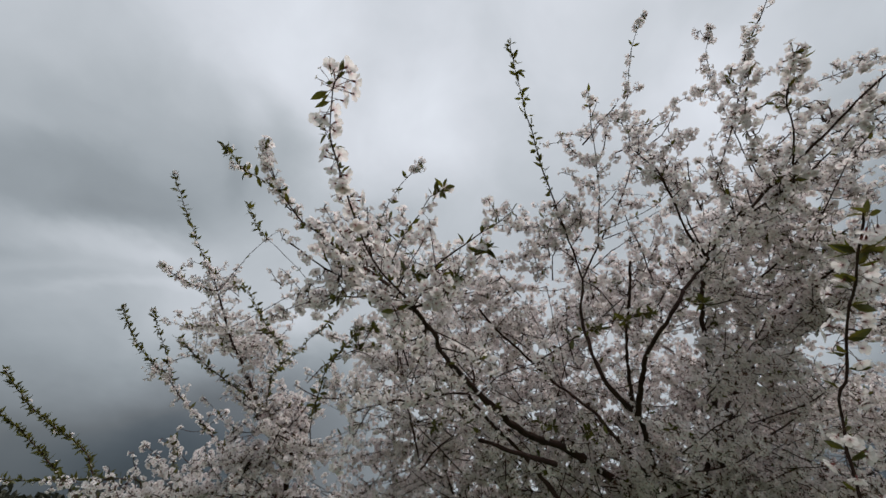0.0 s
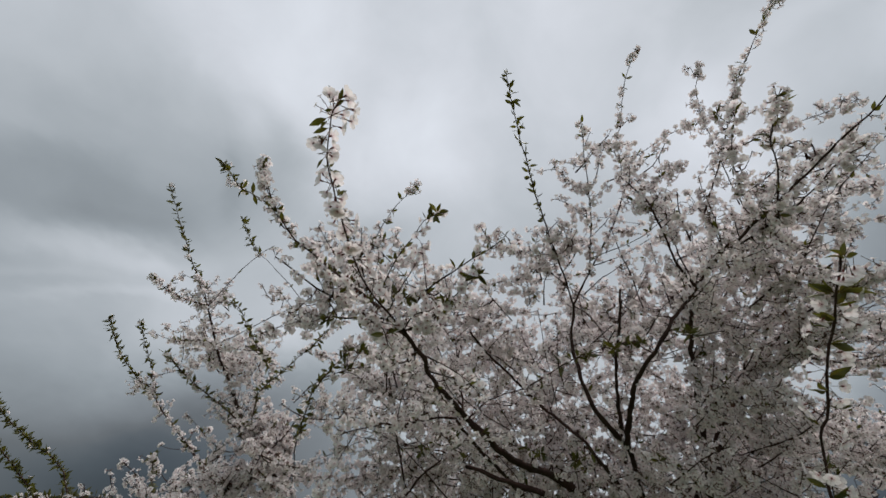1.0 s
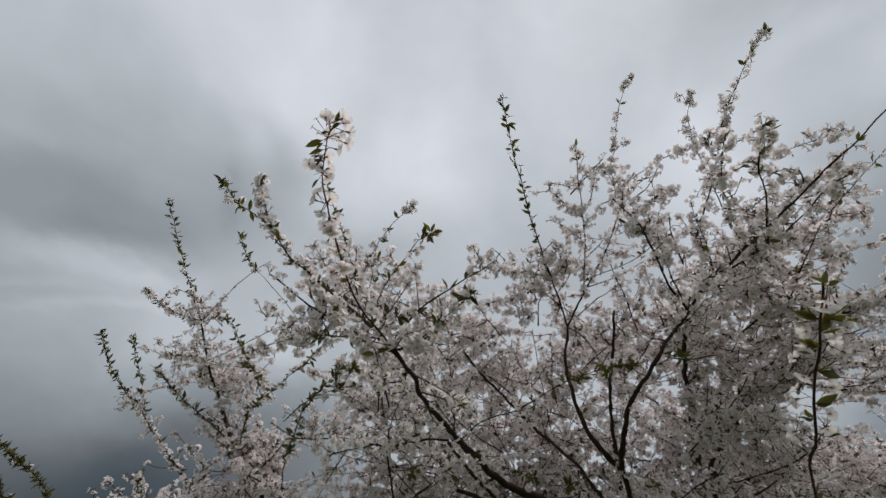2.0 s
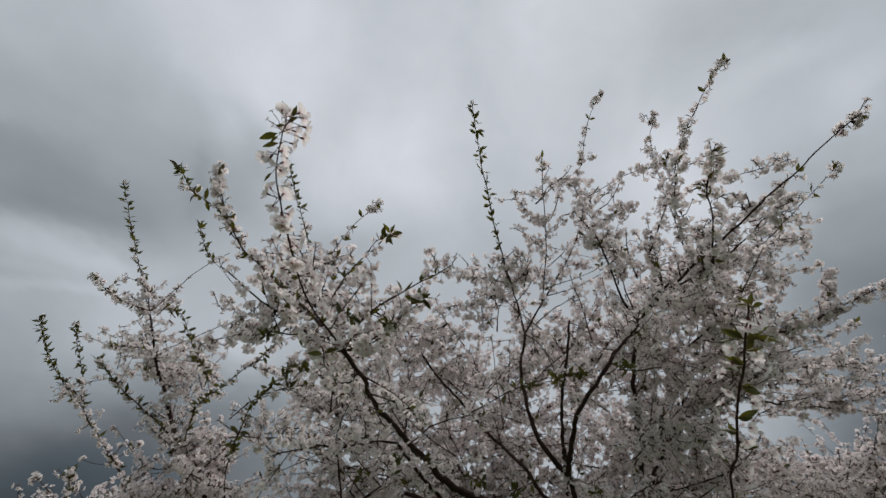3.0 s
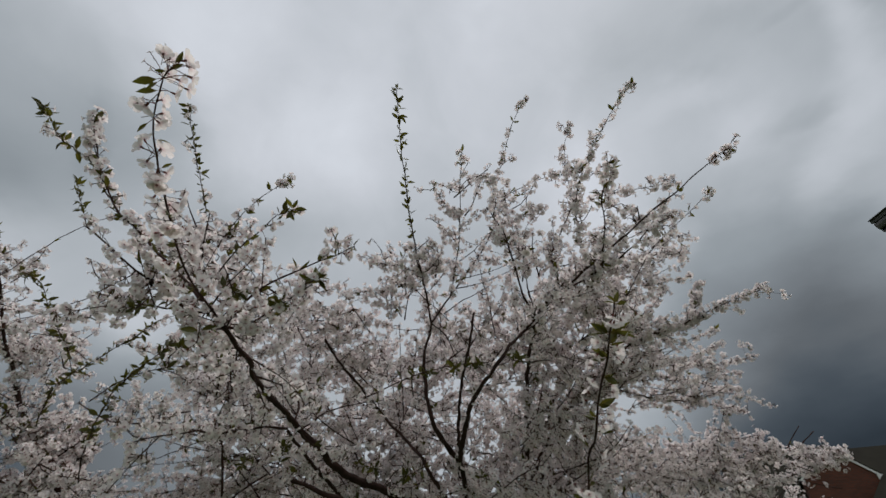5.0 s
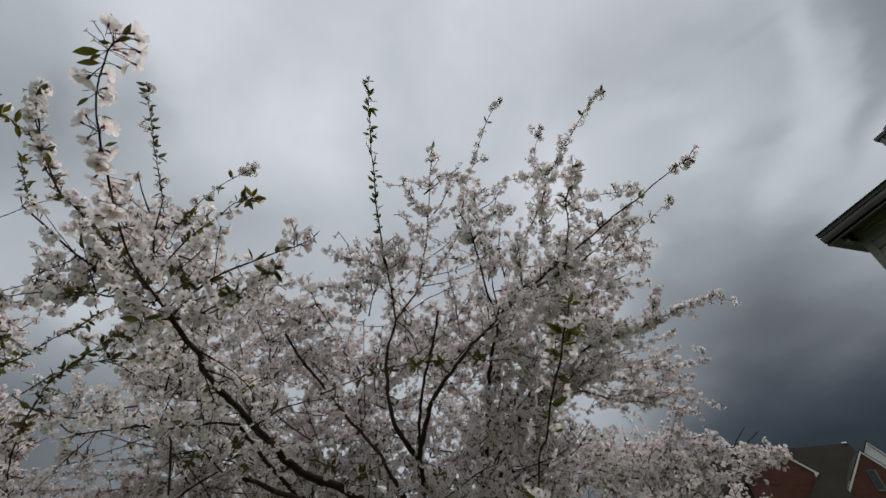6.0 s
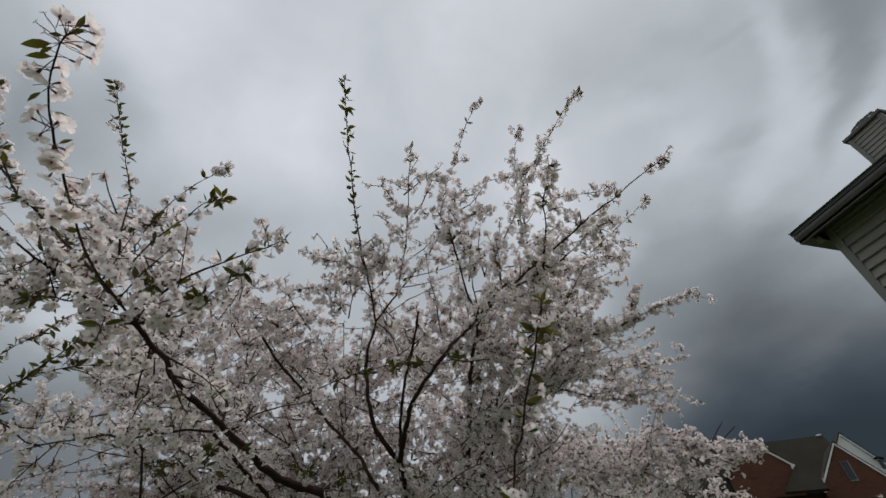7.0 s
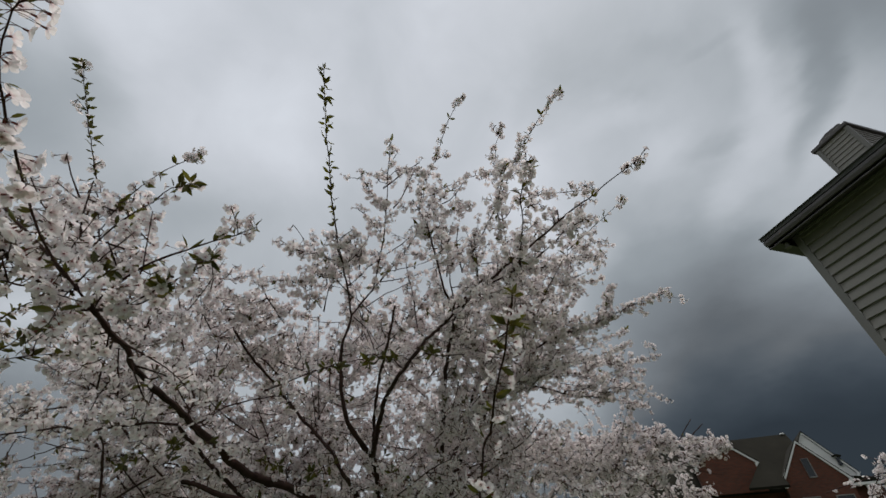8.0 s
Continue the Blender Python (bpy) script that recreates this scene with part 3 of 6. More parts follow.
def frames_for(ways, spins):
    """Turns that carry +z to each way, with a spin about it."""
    z = ways / np.linalg.norm(ways, axis=1, keepdims=True)
    ref = np.where(np.abs(z[:, 2:3]) > 0.9, np.array([[1.0, 0, 0]]), np.array([[0, 0, 1.0]]))
    x = np.cross(ref, z)
    x /= np.linalg.norm(x, axis=1, keepdims=True)
    y = np.cross(z, x)
    c, s = np.cos(spins)[:, None], np.sin(spins)[:, None]
    return np.stack((x * c + y * s, y * c - x * s, z), axis=2)


def scatter(name, shapes, places, ways, sizes, mats, parent, label):
    """Many flowers or leaves as one mesh: a shape at each place, turned to its way."""
    if not len(places):
        return None
    n = len(places)
    turns = frames_for(ways, rng.random(n) * 6.283)
    pick = rng.integers(0, len(shapes), n)
    Vs, Ts, Ms, As, base = [], [], [], [], 0
    for i, (V, T_, M_, A_) in enumerate(shapes):
        sel = np.nonzero(pick == i)[0]
        if not len(sel):
            continue
        stretch = sizes[sel][:, None, None] * (1 + 0.12 * (rng.random((len(sel), 1, 3)) - 0.5))
        pts = np.einsum("nij,nkj->nki", turns[sel], V[None] * stretch) + places[sel][:, None, :]
        Vs.append(pts.reshape(-1, 3))
        Ts.append((T_[None] + (base + len(V) * np.arange(len(sel)))[:, None, None]).reshape(-1, 3))
        Ms.append(np.tile(M_, len(sel)))
        As.append(np.tile(A_, len(sel)))
        base += len(V) * len(sel)
    ob = triangles(name, np.concatenate(Vs), np.concatenate(Ts), mats, np.concatenate(Ms), np.concatenate(As), parent)
    return tagged(ob, label, kind="stuff")


# ---- branches ----
FLOWER_R = 0.0124


def spline(points, step=0.02, wobble=0.004):
    """A smooth line through the points, with the small kinks of wood at its nodes."""
    P = np.array(points, float)
    P = np.vstack((2 * P[0] - P[1], P, 2 * P[-1] - P[-2]))
    out = []
    for i in range(1, len(P) - 2):
        a, b2, c, d = P[i - 1:i + 3]
        n = max(2, int(np.linalg.norm(c - b2) / step))
        t = np.arange(n)[:, None] / n
        out.append(0.5 * (2 * b2 + (c - a) * t + (2 * a - 5 * b2 + 4 * c - d) * t ** 2 + (3 * b2 - a - 3 * c + d) * t ** 3))
    out.append(P[-2][None])
    line = np.vstack(out)
    if len(line) > 4:
        kink = rng.normal(0, wobble, line.shape)
        kink[0] = kink[-1] = 0
        line += 0.5 * (kink + np.roll(kink, 1, 0))
    return line


def tube(line, r0, r1, sides=6, knots=0.12):
    """A tapered, slightly knotted round stem along a line. Returns corners and triangles."""
    n = len(line)
    d = np.gradient(line, axis=0)
    d /= np.linalg.norm(d, axis=1, keepdims=True) + 1e-9
    ref = np.array((0.31, 0.17, 0.93)) if abs(d.mean(0)[2]) < 0.8 else np.array((1.0, 0.1, 0.1))
    x = np.cross(ref, d)
    x /= np.linalg.norm(x, axis=1, keepdims=True) + 1e-9
    y = np.cross(d, x)
    f = np.linspace(0, 1, n)
    rad = (r0 + (r1 - r0) * f ** 0.8) * (1 + knots * rng.normal(0, 1, n).clip(-1, 2))
    a = np.arange(sides) * 2 * math.pi / sides
    V = line[:, None, :] + rad[:, None, None] * (np.cos(a)[None, :, None] * x[:, None, :] + np.sin(a)[None, :, None] * y[:, None, :])
    V = np.vstack((V.reshape(-1, 3), line[-1][None] + d[-1] * r1))
    T_ = []
    for i in range(n - 1):
        for j in range(sides):
            p, q = i * sides + j, i * sides + (j + 1) % sides
            T_ += [(p, q, q + sides), (p, q + sides, p + sides)]
    for j in range(sides):
        T_.append(((n - 1) * sides + j, (n - 1) * sides + (j + 1) % sides, n * sides))
    return V, np.array(T_)


def sleeve(line, per_metre, start=0.0):
    """Flower places and ways in umbels along a line: stalks spring from spurs all round the twig and nod a little."""
    seg = np.linalg.norm(np.diff(line, axis=0), axis=1)
    total = seg.sum()
    nodes = max(0, int(total * (1 - start) * per_metre + rng.random()))
    if nodes == 0:
        return np.zeros((0, 3)), np.zeros((0, 3))
    cum = np.concatenate(([0], np.cumsum(seg)))
    s = (start + (1 - start) * rng.random(nodes)) * total
    s[-1] = total * 0.995
    if start < 0.05:
        s[0] = 0.004
    centres = np.stack([np.interp(s, cum, line[:, k]) for k in range(3)], 1)
    idx = np.clip(np.searchsorted(cum, s) - 1, 0, len(seg) - 1)
    d = np.diff(line, axis=0)[idx] / seg[idx][:, None]
    spread = rng.normal(0, 1, (nodes, 3))
    spread -= (spread * d).sum(1, keepdims=True) * d
    spread /= np.linalg.norm(spread, axis=1, keepdims=True)
    each = rng.integers(2, 5, nodes)
    rep = np.repeat(np.arange(nodes), each)
    way = spread[rep] * 0.9 + rng.normal(0, 0.55, (len(rep), 3)) + 0.25 * d[rep] + np.array((0, 0, -0.12))
    way /= np.linalg.norm(way, axis=1, keepdims=True)
    place = centres[rep] + way * (0.009 + 0.019 * rng.random((len(rep), 1)))
    return place, way


def leafing(line, per_metre, start=0.0, tip=0):
    """Leaf places and ways: pairs and threes at nodes, a tuft at the tip (larger on leafy shoots)."""
    seg = np.linalg.norm(np.diff(line, axis=0), axis=1)
    total = seg.sum()
    cum = np.concatenate(([0], np.cumsum(seg)))
    n = int(total * (1 - start) * per_metre * 1.7)
    nodes = max(1, n // 3)
    s = (start + (1 - start) * (np.arange(nodes) + 0.5 * rng.random(nodes)) / nodes) * total
    s = np.repeat(s, 3)
    if tip > 1:
        s = np.concatenate((s, np.full(5, total * 0.995), np.full(4, total * 0.955), np.full(3, total * 0.90)))
    elif tip:
        s = np.concatenate((s, np.full(3, total * 0.99), np.full(2, total * 0.95)))
    centres = np.stack([np.interp(s, cum, line[:, k]) for k in range(3)], 1)
    idx = np.clip(np.searchsorted(cum, s) - 1, 0, len(seg) - 1)
    d = np.diff(line, axis=0)[idx] / seg[idx][:, None]
    way = rng.normal(0, 0.8, (len(s), 3)) + d * 0.5 + np.array((0, 0, 0.15))
    return centres, way / np.linalg.norm(way, axis=1, keepdims=True)


def side_twigs(line, count, reach, start, lean=0.0):
    """Short spurs off a line, bent upwards; on thick limbs lean tips them from the camera to bare the limb, or towards
    it to cover it.
    """
    made = []
    for _ in range(count):
        f = start * 0.8 + (1 - start * 0.8) * rng.random()
        i = min(len(line) - 2, int(f * (len(line) - 1)))
        d = line[i + 1] - line[i]
        d /= np.linalg.norm(d) + 1e-9
        out_ = rng.normal(0, 1, 3)
        out_ -= out_ @ d * d
        out_ /= np.linalg.norm(out_)
        way = out_ * 0.8 + d * 0.5 + np.array((0, lean, 0.25))
        way /= np.linalg.norm(way)
        far = reach * (0.45 + 0.8 * rng.random())
        mid = line[i] + way * far * 0.5 + rng.normal(0, 0.012, 3)
        made.append(spline([line[i], mid, line[i] + way * far + np.array((0, 0, 0.03 * rng.random())) + rng.normal(0, 0.015, 3)], 0.03, 0.002))
    return made


FLOWER_LABEL = "pale pink-white five-petalled cherry blossoms in umbels"
LEAF_LABEL = "small pointed bronze-green young leaves"


def branch(tree, name, points, r0, r1, bloom=0, leaf=0, start=0.0, fill=0, detail=1, tip=0, reach=0.16, style="", lean=0.9):
    """A limb, twig or shoot of a tree with its spurs, and the blossom and leaves that it carries."""
    line = spline(points, 0.022, 0.003 if r0 > 0.006 else 0.0022)
    V, T_ = tube(line, r0, r1, 8 if r0 > 0.006 else 5)
    Vs, Ts, k = [V], [T_], len(V)
    twigs = side_twigs(line, fill, reach, start, lean if r0 > 0.009 and detail == 1 else 0.0)
    for tw in twigs:
        v, t_ = tube(tw, min(0.0022, r1 * 1.2), 0.001, 4)
        Vs.append(v)
        Ts.append(t_ + k)
        k += len(v)
    V, T_ = np.concatenate(Vs), np.concatenate(Ts)
    ob = triangles(name, V, T_, [BARK], np.zeros(len(T_)), np.zeros(len(V)), tree, smooth=True)
    if style == "near":
        near_growth(ob, line, points)
        return ob
    got = [sleeve(line, bloom, start)] if bloom else []
    got += [sleeve(tw, 44, 0.1) for tw in twigs]
    flowery = tip and bloom >= 10 and leaf < 41
    if flowery:
        got.append(sleeve(line[-3:], 80, 0.0))
    if got:
        places, ways = np.concatenate([g[0] for g in got]), np.concatenate([g[1] for g in got])
        scatter("blossoms", FLOWERS[detail], places, ways, FLOWER_R * (0.70 + 0.30 * rng.random(len(places))), [PETAL, STALK, STAMEN], ob, FLOWER_LABEL)
    got = []
    if leaf:
        got.append(leafing(line, leaf, start, 1 if flowery else 2 * tip))
    got += [leafing(tw, 16, 0.3) for tw in twigs if rng.random() < 0.4]
    if got:
        places, ways = np.concatenate([g[0] for g in got]), np.concatenate([g[1] for g in got])
        big = (0.036 if style == "leafrow" else 0.028 if flowery else 0.029) * (1.25 if detail == 2 else 1.0)
        scatter("leaves", LEAVES[detail], places, ways, big * (0.5 + 0.85 * rng.random(len(places))), [LEAF], ob, LEAF_LABEL)
    return ob


def single(shape, name, mats):
    """A mesh for flowers or leaves that stand as pieces of their own."""
    V, T_, M_, A_ = shape
    ob = triangles(name, V, T_, mats, M_, A_)
    me = ob.data
    bpy.data.objects.remove(ob)
    return me


FLOWER_MESHES = [single(s, "flower", [PETAL, STALK, STAMEN]) for s in FLOWERS[0]]
LEAF_MESHES = [single(s, "leaf", [LEAF]) for s in LEAVES[0]]


def place_piece(name, me, parent, at, way, size, spin):
    ob = new(name, me)
    ob.parent = parent
    q = Vector(way).to_track_quat("Z", "Y")
    ob.matrix_local = Matrix.LocRotScale(Vector(at), q, None) @ pose(0, 0, 0, 0, 0, spin) @ Matrix.Scale(size, 4)
    return ob


# growth of the near spray: share of the length, kind, reach from the stem, size
SPRAY_HEAD = [
    (0.94, "flower", (-0.001, -0.025, 0.011), 0.0135), (0.94, "flower", (-0.005, -0.009, 0.028), 0.0135), (0.94, "flower", (0.022, -0.008, 0.029), 0.0162),
    (0.94, "flower", (0.021, 0.007, 0.034), 0.0151), (0.9, "flower", (0.043, 0.003, 0.012), 0.0162), (0.9, "flower", (0.032, 0.021, 0.008), 0.0146),
    (0.9, "flower", (-0.008, 0.009, 0.030), 0.0135), (0.9, "flower", (0.015, 0.014, 0.020), 0.0140), (0.86, "flower", (0.021, 0.009, 0.007), 0.0134),
    (0.94, "leaf", (0.016, -0.017, 0.033), 0.03), (0.94, "leaf", (0.013, -0.003, 0.024), 0.028), (0.94, "leaf", (-0.001, -0.031, 0.027), 0.028),
    (0.94, "leaf", (-0.013, -0.003, -0.008), 0.02), (0.9, "leaf", (-0.032, -0.002, -0.028), 0.044), (0.86, "leaf", (-0.023, -0.004, -0.018), 0.038),
    (0.9, "leaf", (-0.025, 0.015, -0.016), 0.03), (0.9, "bud", (-0.010, -0.036, 0.009), 0.0055), (0.9, "bud", (-0.019, -0.026, -0.002), 0.0055),
    (0.9, "bud", (-0.013, -0.014, -0.003), 0.006),
]
SPRAY_BELOW = [
    (0.82, "flower", (-0.013, 0.001, -0.013), 0.0165), (0.82, "flower", (-0.037, 0.009, 0.006), 0.0135), (0.82, "flower", (0.004, 0.002, 0.017), 0.014),
    (0.78, "flower", (0.014, -0.003, 0.014), 0.0145), (0.78, "flower", (0.009, 0.011, 0.000), 0.0145), (0.78, "flower", (-0.005, 0.021, 0.026), 0.014),
    (0.82, "bud", (-0.014, -0.012, -0.005), 0.006), (0.78, "leaf", (-0.018, 0.012, -0.026), 0.03), (0.7, "leaf", (0.019, 0.010, 0.009), 0.024),
    (0.62, "flower", (-0.014, -0.029, 0.009), 0.0135), (0.62, "flower", (-0.020, -0.021, -0.004), 0.0145), (0.62, "flower", (0.007, -0.009, 0.013), 0.015),
    (0.62, "flower", (-0.004, 0.012, 0.033), 0.0145), (0.62, "flower", (-0.012, 0.006, -0.017), 0.0135), (0.58, "leaf", (0.017, -0.002, 0.017), 0.026),
    (0.58, "flower", (-0.001, 0.008, -0.008), 0.0155), (0.58, "flower", (0.013, 0.011, 0.002), 0.016),
]


def near_spray(ob, line):
    """The drooping umbels, buds and leaf pairs at the end of the near spray, each flower on its own stalk."""
    r = random.Random(5)
    for share, kind, reach, size in SPRAY_HEAD + SPRAY_BELOW:
        root = Vector(line[min(len(line) - 1, int(share * len(line)))])
        reach = Vector(reach)
        way = reach.normalized()
        if kind == "leaf":
            size *= 0.8
            neck = root + way * max(0.002, reach.length - size)
            place_piece("leaf", r.choice(LEAF_MESHES), ob, neck, way, size, r.uniform(-50, 50))
            v, t_ = tube(np.array([root, (root + neck) / 2, neck]), 0.0007, 0.0006, 4, 0.0)
            triangles("petiole", v, t_, [STALK], np.zeros(len(t_)), np.zeros(len(v)), ob, smooth=True)
            continue
        face = (way + Vector((r.gauss(0, 0.15), r.uniform(0.3, 0.8), r.uniform(0.1, 0.6)))).normalized()
        if kind == "bud":
            face = way
        heart = root + reach - face * size * 0.3
        place_piece(kind, r.choice(FLOWER_MESHES), ob, heart, face, size, r.uniform(0, 360))
        neck = heart - face * size * 0.45
        sag = (root + neck) / 2 + Vector((0, 0, 0.1 * reach.length))
        v, t_ = tube(spline([root, sag, neck], 0.01, 0.0), 0.0007, 0.0006, 4, 0.0)
        triangles("stalk", v, t_, [STALK], np.zeros(len(t_)), np.zeros(len(v)), ob, smooth=True)


def near_growth(ob, line, points):
    """The two shoots that stand closest: each flower, bud and leaf is a piece of its own."""
    r = random.Random(len(points))
    total = len(line)
    leafy = points[0][0] > 1.0      # the upright shoot bears more leaf, the other more blossom
    size = FLOWER_R * (0.95 if leafy else 1.2)
    i = int((0.34 if leafy else 0.10) * total)
    turn = 0
    while i < (1.0 if leafy else 0.62) * total - 2:
        p, d = Vector(line[i]), Vector(line[min(i + 1, total - 1)] - line[i - 1]).normalized()
        across = d.cross(Vector((0.2, 1.0, 0.1))).normalized()
        turn += 1
        side = across * (1 if turn % 2 else -1) + d.cross(across) * r.uniform(-0.6, 0.6)
        count = r.choice((2, 3, 3)) if leafy else r.choice((3, 3, 4))
        for _ in range(count):
            way = (side + Vector((r.gauss(0, 0.45), r.gauss(-0.1, 0.4), r.gauss(-0.15, 0.45)))).normalized()
            face = (way + Vector((0, 0.3, r.uniform(-0.6, 0.1)))).normalized()
            place_piece("flower", r.choice(FLOWER_MESHES), ob, p + way * r.uniform(0.016, 0.026) + face * 0.006, face, size * r.uniform(0.88, 1.1), r.uniform(0, 360))
        if r.random() < (0.9 if leafy else 0.55):
            for _ in range(r.choice((2, 3, 3)) if leafy else r.choice((1, 2))):
                way = (-side * 0.9 + d * 0.5 + Vector((r.gauss(0, 0.35), r.gauss(0, 0.35), r.gauss(0, 0.25)))).normalized()
                place_piece("leaf", r.choice(LEAF_MESHES), ob, p, way, r.uniform(0.022, 0.036) if leafy else r.uniform(0.016, 0.026), r.uniform(0, 360))
        i += r.choice((1, 2)) if leafy else 1
    if not leafy:
        near_spray(ob, line)
        return
    # head of the shoot
    p = Vector(line[-1])
    heads = [((0.2, -0.2, 0.8), 0.024), ((-0.6, -0.3, 0.4), 0.024), ((0.8, 0.1, 0.2), 0.026), ((-0.5, 0.4, 0.5), 0.022), ((0.4, 0.5, 0.5), 0.024)]
    down = Vector(line[-4])
    for way in ((1, -0.1, 0.1), (0.8, -0.4, -0.2), (-0.9, 0.1, -0.1), (0.9, 0.3, 0.25), (0.5, -0.8, 0.1), (0.7, -0.5, 0.35), (-0.9, -0.2, 0.25)):
        place_piece("leaf", r.choice(LEAF_MESHES), ob, down, Vector(way).normalized(), r.uniform(0.034, 0.046), r.uniform(-30, 30))
    for way, long in heads:
        place_piece("leaf", r.choice(LEAF_MESHES), ob, p - Vector((0, 0, 0.012)), Vector(way).normalized(), long, r.uniform(-40, 40))
    for _ in range(7):
        way = Vector((r.uniform(-0.7, 1.0), r.gauss(0.2, 0.4), r.uniform(-0.8, 0.3))).normalized()
        face = (way + Vector((r.gauss(0.1, 0.3), r.uniform(0.1, 0.9), -0.5 * r.random()))).normalized()
        place_piece("flower", r.choice(FLOWER_MESHES), ob, p + way * r.uniform(0.024, 0.038) + face * 0.008, face, size * r.uniform(0.9, 1.1), r.uniform(0, 360))


def crown_clump(tree, centre, radii, count, detail=1):
    """One part of a crown: a few leads that rise outwards, and the flowering spurs that spring from them."""
    c, rad = np.array(centre), np.array(radii)
    if detail == 1 and c[1] > 1.9:
        detail = 2
    foot = np.array(HEART[tree])
    out_ = (c - foot) * (1, 1, 0.6)
    out_ /= np.linalg.norm(out_) + 1e-6
    leads = []
    for _ in range(max(2, count // 6)):
        way = (out_ + rng.normal(0, 0.5, 3) + np.array((0, 0, 0.12))) * (0.3 + 0.7 * rad / rad.max())
        way /= np.linalg.norm(way)
        o = rng.normal(0, 0.5, 3) * rad
        half = 1.05 * float(np.linalg.norm(way * rad))
        leads.append(spline([c + o - way * half, c + o + rng.normal(0, 0.012, 3), c + o + way * half + np.array((0, 0, 0.02))], 0.05, 0.004))
    knots = np.concatenate(leads)
    lines = []
    for _ in range(count):
        p = c + rng.normal(0, 0.55, 3) * rad
        q = knots[np.argmin(np.linalg.norm(knots - p, axis=1) + 0.03 * rng.random(len(knots)))]
        way = (p - q) / (np.linalg.norm(p - q) + 1e-6) * 0.9 + out_ * 0.6 + rng.normal(0, 0.35, 3) + np.array((0, 0, 0.2))
        way = way / np.linalg.norm(way) * (0.25 + 0.75 * rad / rad.max())
        far = (0.05 + 0.10 * rng.random()) * min(1.0, rad.max() / 0.15)
        lines.append(spline([q, 0.5 * (q + p) + rng.normal(0, 0.010, 3), p + way * far], 0.035, 0.002))
    Vs, Ts, k = [], [], 0
    for i, ln in enumerate(lines + leads):
        v, t_ = tube(ln, 0.0022 if i < count else 0.0032, 0.001 if i < count else 0.0016, 4)
        Vs.append(v)
        Ts.append(t_ + k)
        k += len(v)
    V, T_ = np.concatenate(Vs), np.concatenate(Ts)
    ob = triangles("spur_growth", V, T_, [BARK], np.zeros(len(T_)), np.zeros(len(V)), tree, smooth=True)
    tagged(ob, "thin dark flowering spurs", kind="stuff")
    got = [sleeve(ln, 52, 0.15) for ln in lines] + [sleeve(ln, 26, 0.1) for ln in leads]
    places, ways = np.concatenate([g[0] for g in got]), np.concatenate([g[1] for g in got])
    scatter("blossoms", FLOWERS[detail], places, ways, FLOWER_R * (0.70 + 0.32 * rng.random(len(places))), [PETAL, STALK, STAMEN], ob, FLOWER_LABEL)
    got = [leafing(ln, 12, 0.4) for ln in lines if rng.random() < 0.42]
    if got:
        places, ways = np.concatenate([g[0] for g in got]), np.concatenate([g[1] for g in got])
        scatter("leaves", LEAVES[detail], places, ways, 0.028 * (0.5 + 0.7 * rng.random(len(places))), [LEAF], ob, LEAF_LABEL)


def cherry(base, fork, girth, label):
    """A tree's stand: an Empty at the foot, and the trunk up to its fork with root flare."""
    tree = tagged(new("cherry_tree"), label, "tree", "flowering cherries")
    line = spline([(base[0], base[1], -0.06), (base[0] + 0.02, base[1] - 0.03, 0.25), ((base[0] + fork[0]) / 2, (base[1] + fork[1]) / 2, 0.75), fork], 0.05, 0.004)
    V, T_ = tube(line, girth * 1.35, girth * 0.8, 14, 0.05)
    low = V[:, 2] < 0.22
    c = np.array((base[0], base[1]))
    V[low, :2] = c + (V[low, :2] - c) * (1 + 1.1 * (0.22 - V[low, 2:3]))
    triangles("trunk", V, T_, [BARK], np.zeros(len(T_)), np.zeros(len(V)), tree, smooth=True)
    return tree


cherry_tree = cherry((0.95, 2.86), (0.98, 2.72, 1.42), 0.062, "spreading cherry tree in full pale pink blossom on the lawn")
left_tree = cherry((-0.98, 2.85), (-0.95, 2.75, 1.25), 0.050, "smaller cherry tree with blossom and leafy upright shoots")
right_tree = cherry((3.3, 4.0), (3.3, 3.9, 1.25), 0.052, "low cherry tree crowded with white blossom near the houses")
HEART = {cherry_tree: (1.0, 2.7, 1.7), left_tree: (-0.95, 2.7, 1.5), right_tree: (3.2, 3.9, 1.6)}
branch(cherry_tree, 'limb', [(0.98, 2.72, 1.42), (1.275, 2.792, 1.976), (1.096, 2.684, 2.084), (0.954, 2.554, 2.135), (0.767, 2.324, 2.195), (0.617, 2.033, 2.183), (0.526, 1.827, 2.214), (0.469, 1.651, 2.236), (0.438, 1.374, 2.223), (0.438, 1.18, 2.225), (0.418, 1.07, 2.234)], 0.032, 0.0045, bloom=3, start=0.6, fill=24)
branch(cherry_tree, 'twig', [(0.418, 1.07, 2.234), (0.385, 1.026, 2.26), (0.353, 0.972, 2.293), (0.342, 0.892, 2.33), (0.345, 0.786, 2.363), (0.346, 0.754, 2.376), (0.345, 0.728, 2.39), (0.362, 0.688, 2.399), (0.379, 0.651, 2.421), (0.392, 0.639, 2.432)], 0.0025, 0.0012, detail=0, style='near')
branch(cherry_tree, 'twig', [(0.469, 1.651, 2.236), (0.46, 1.679, 2.307), (0.41, 1.697, 2.373), (0.33, 1.716, 2.53), (0.275, 1.685, 2.659)], 0.004, 0.0016, bloom=40, fill=5)
branch(cherry_tree, 'twig', [(0.488, 1.708, 2.239), (0.539, 1.749, 2.305), (0.619, 1.795, 2.359), (0.727, 1.885, 2.424)], 0.0032, 0.0014, bloom=30, start=0.6, fill=3)
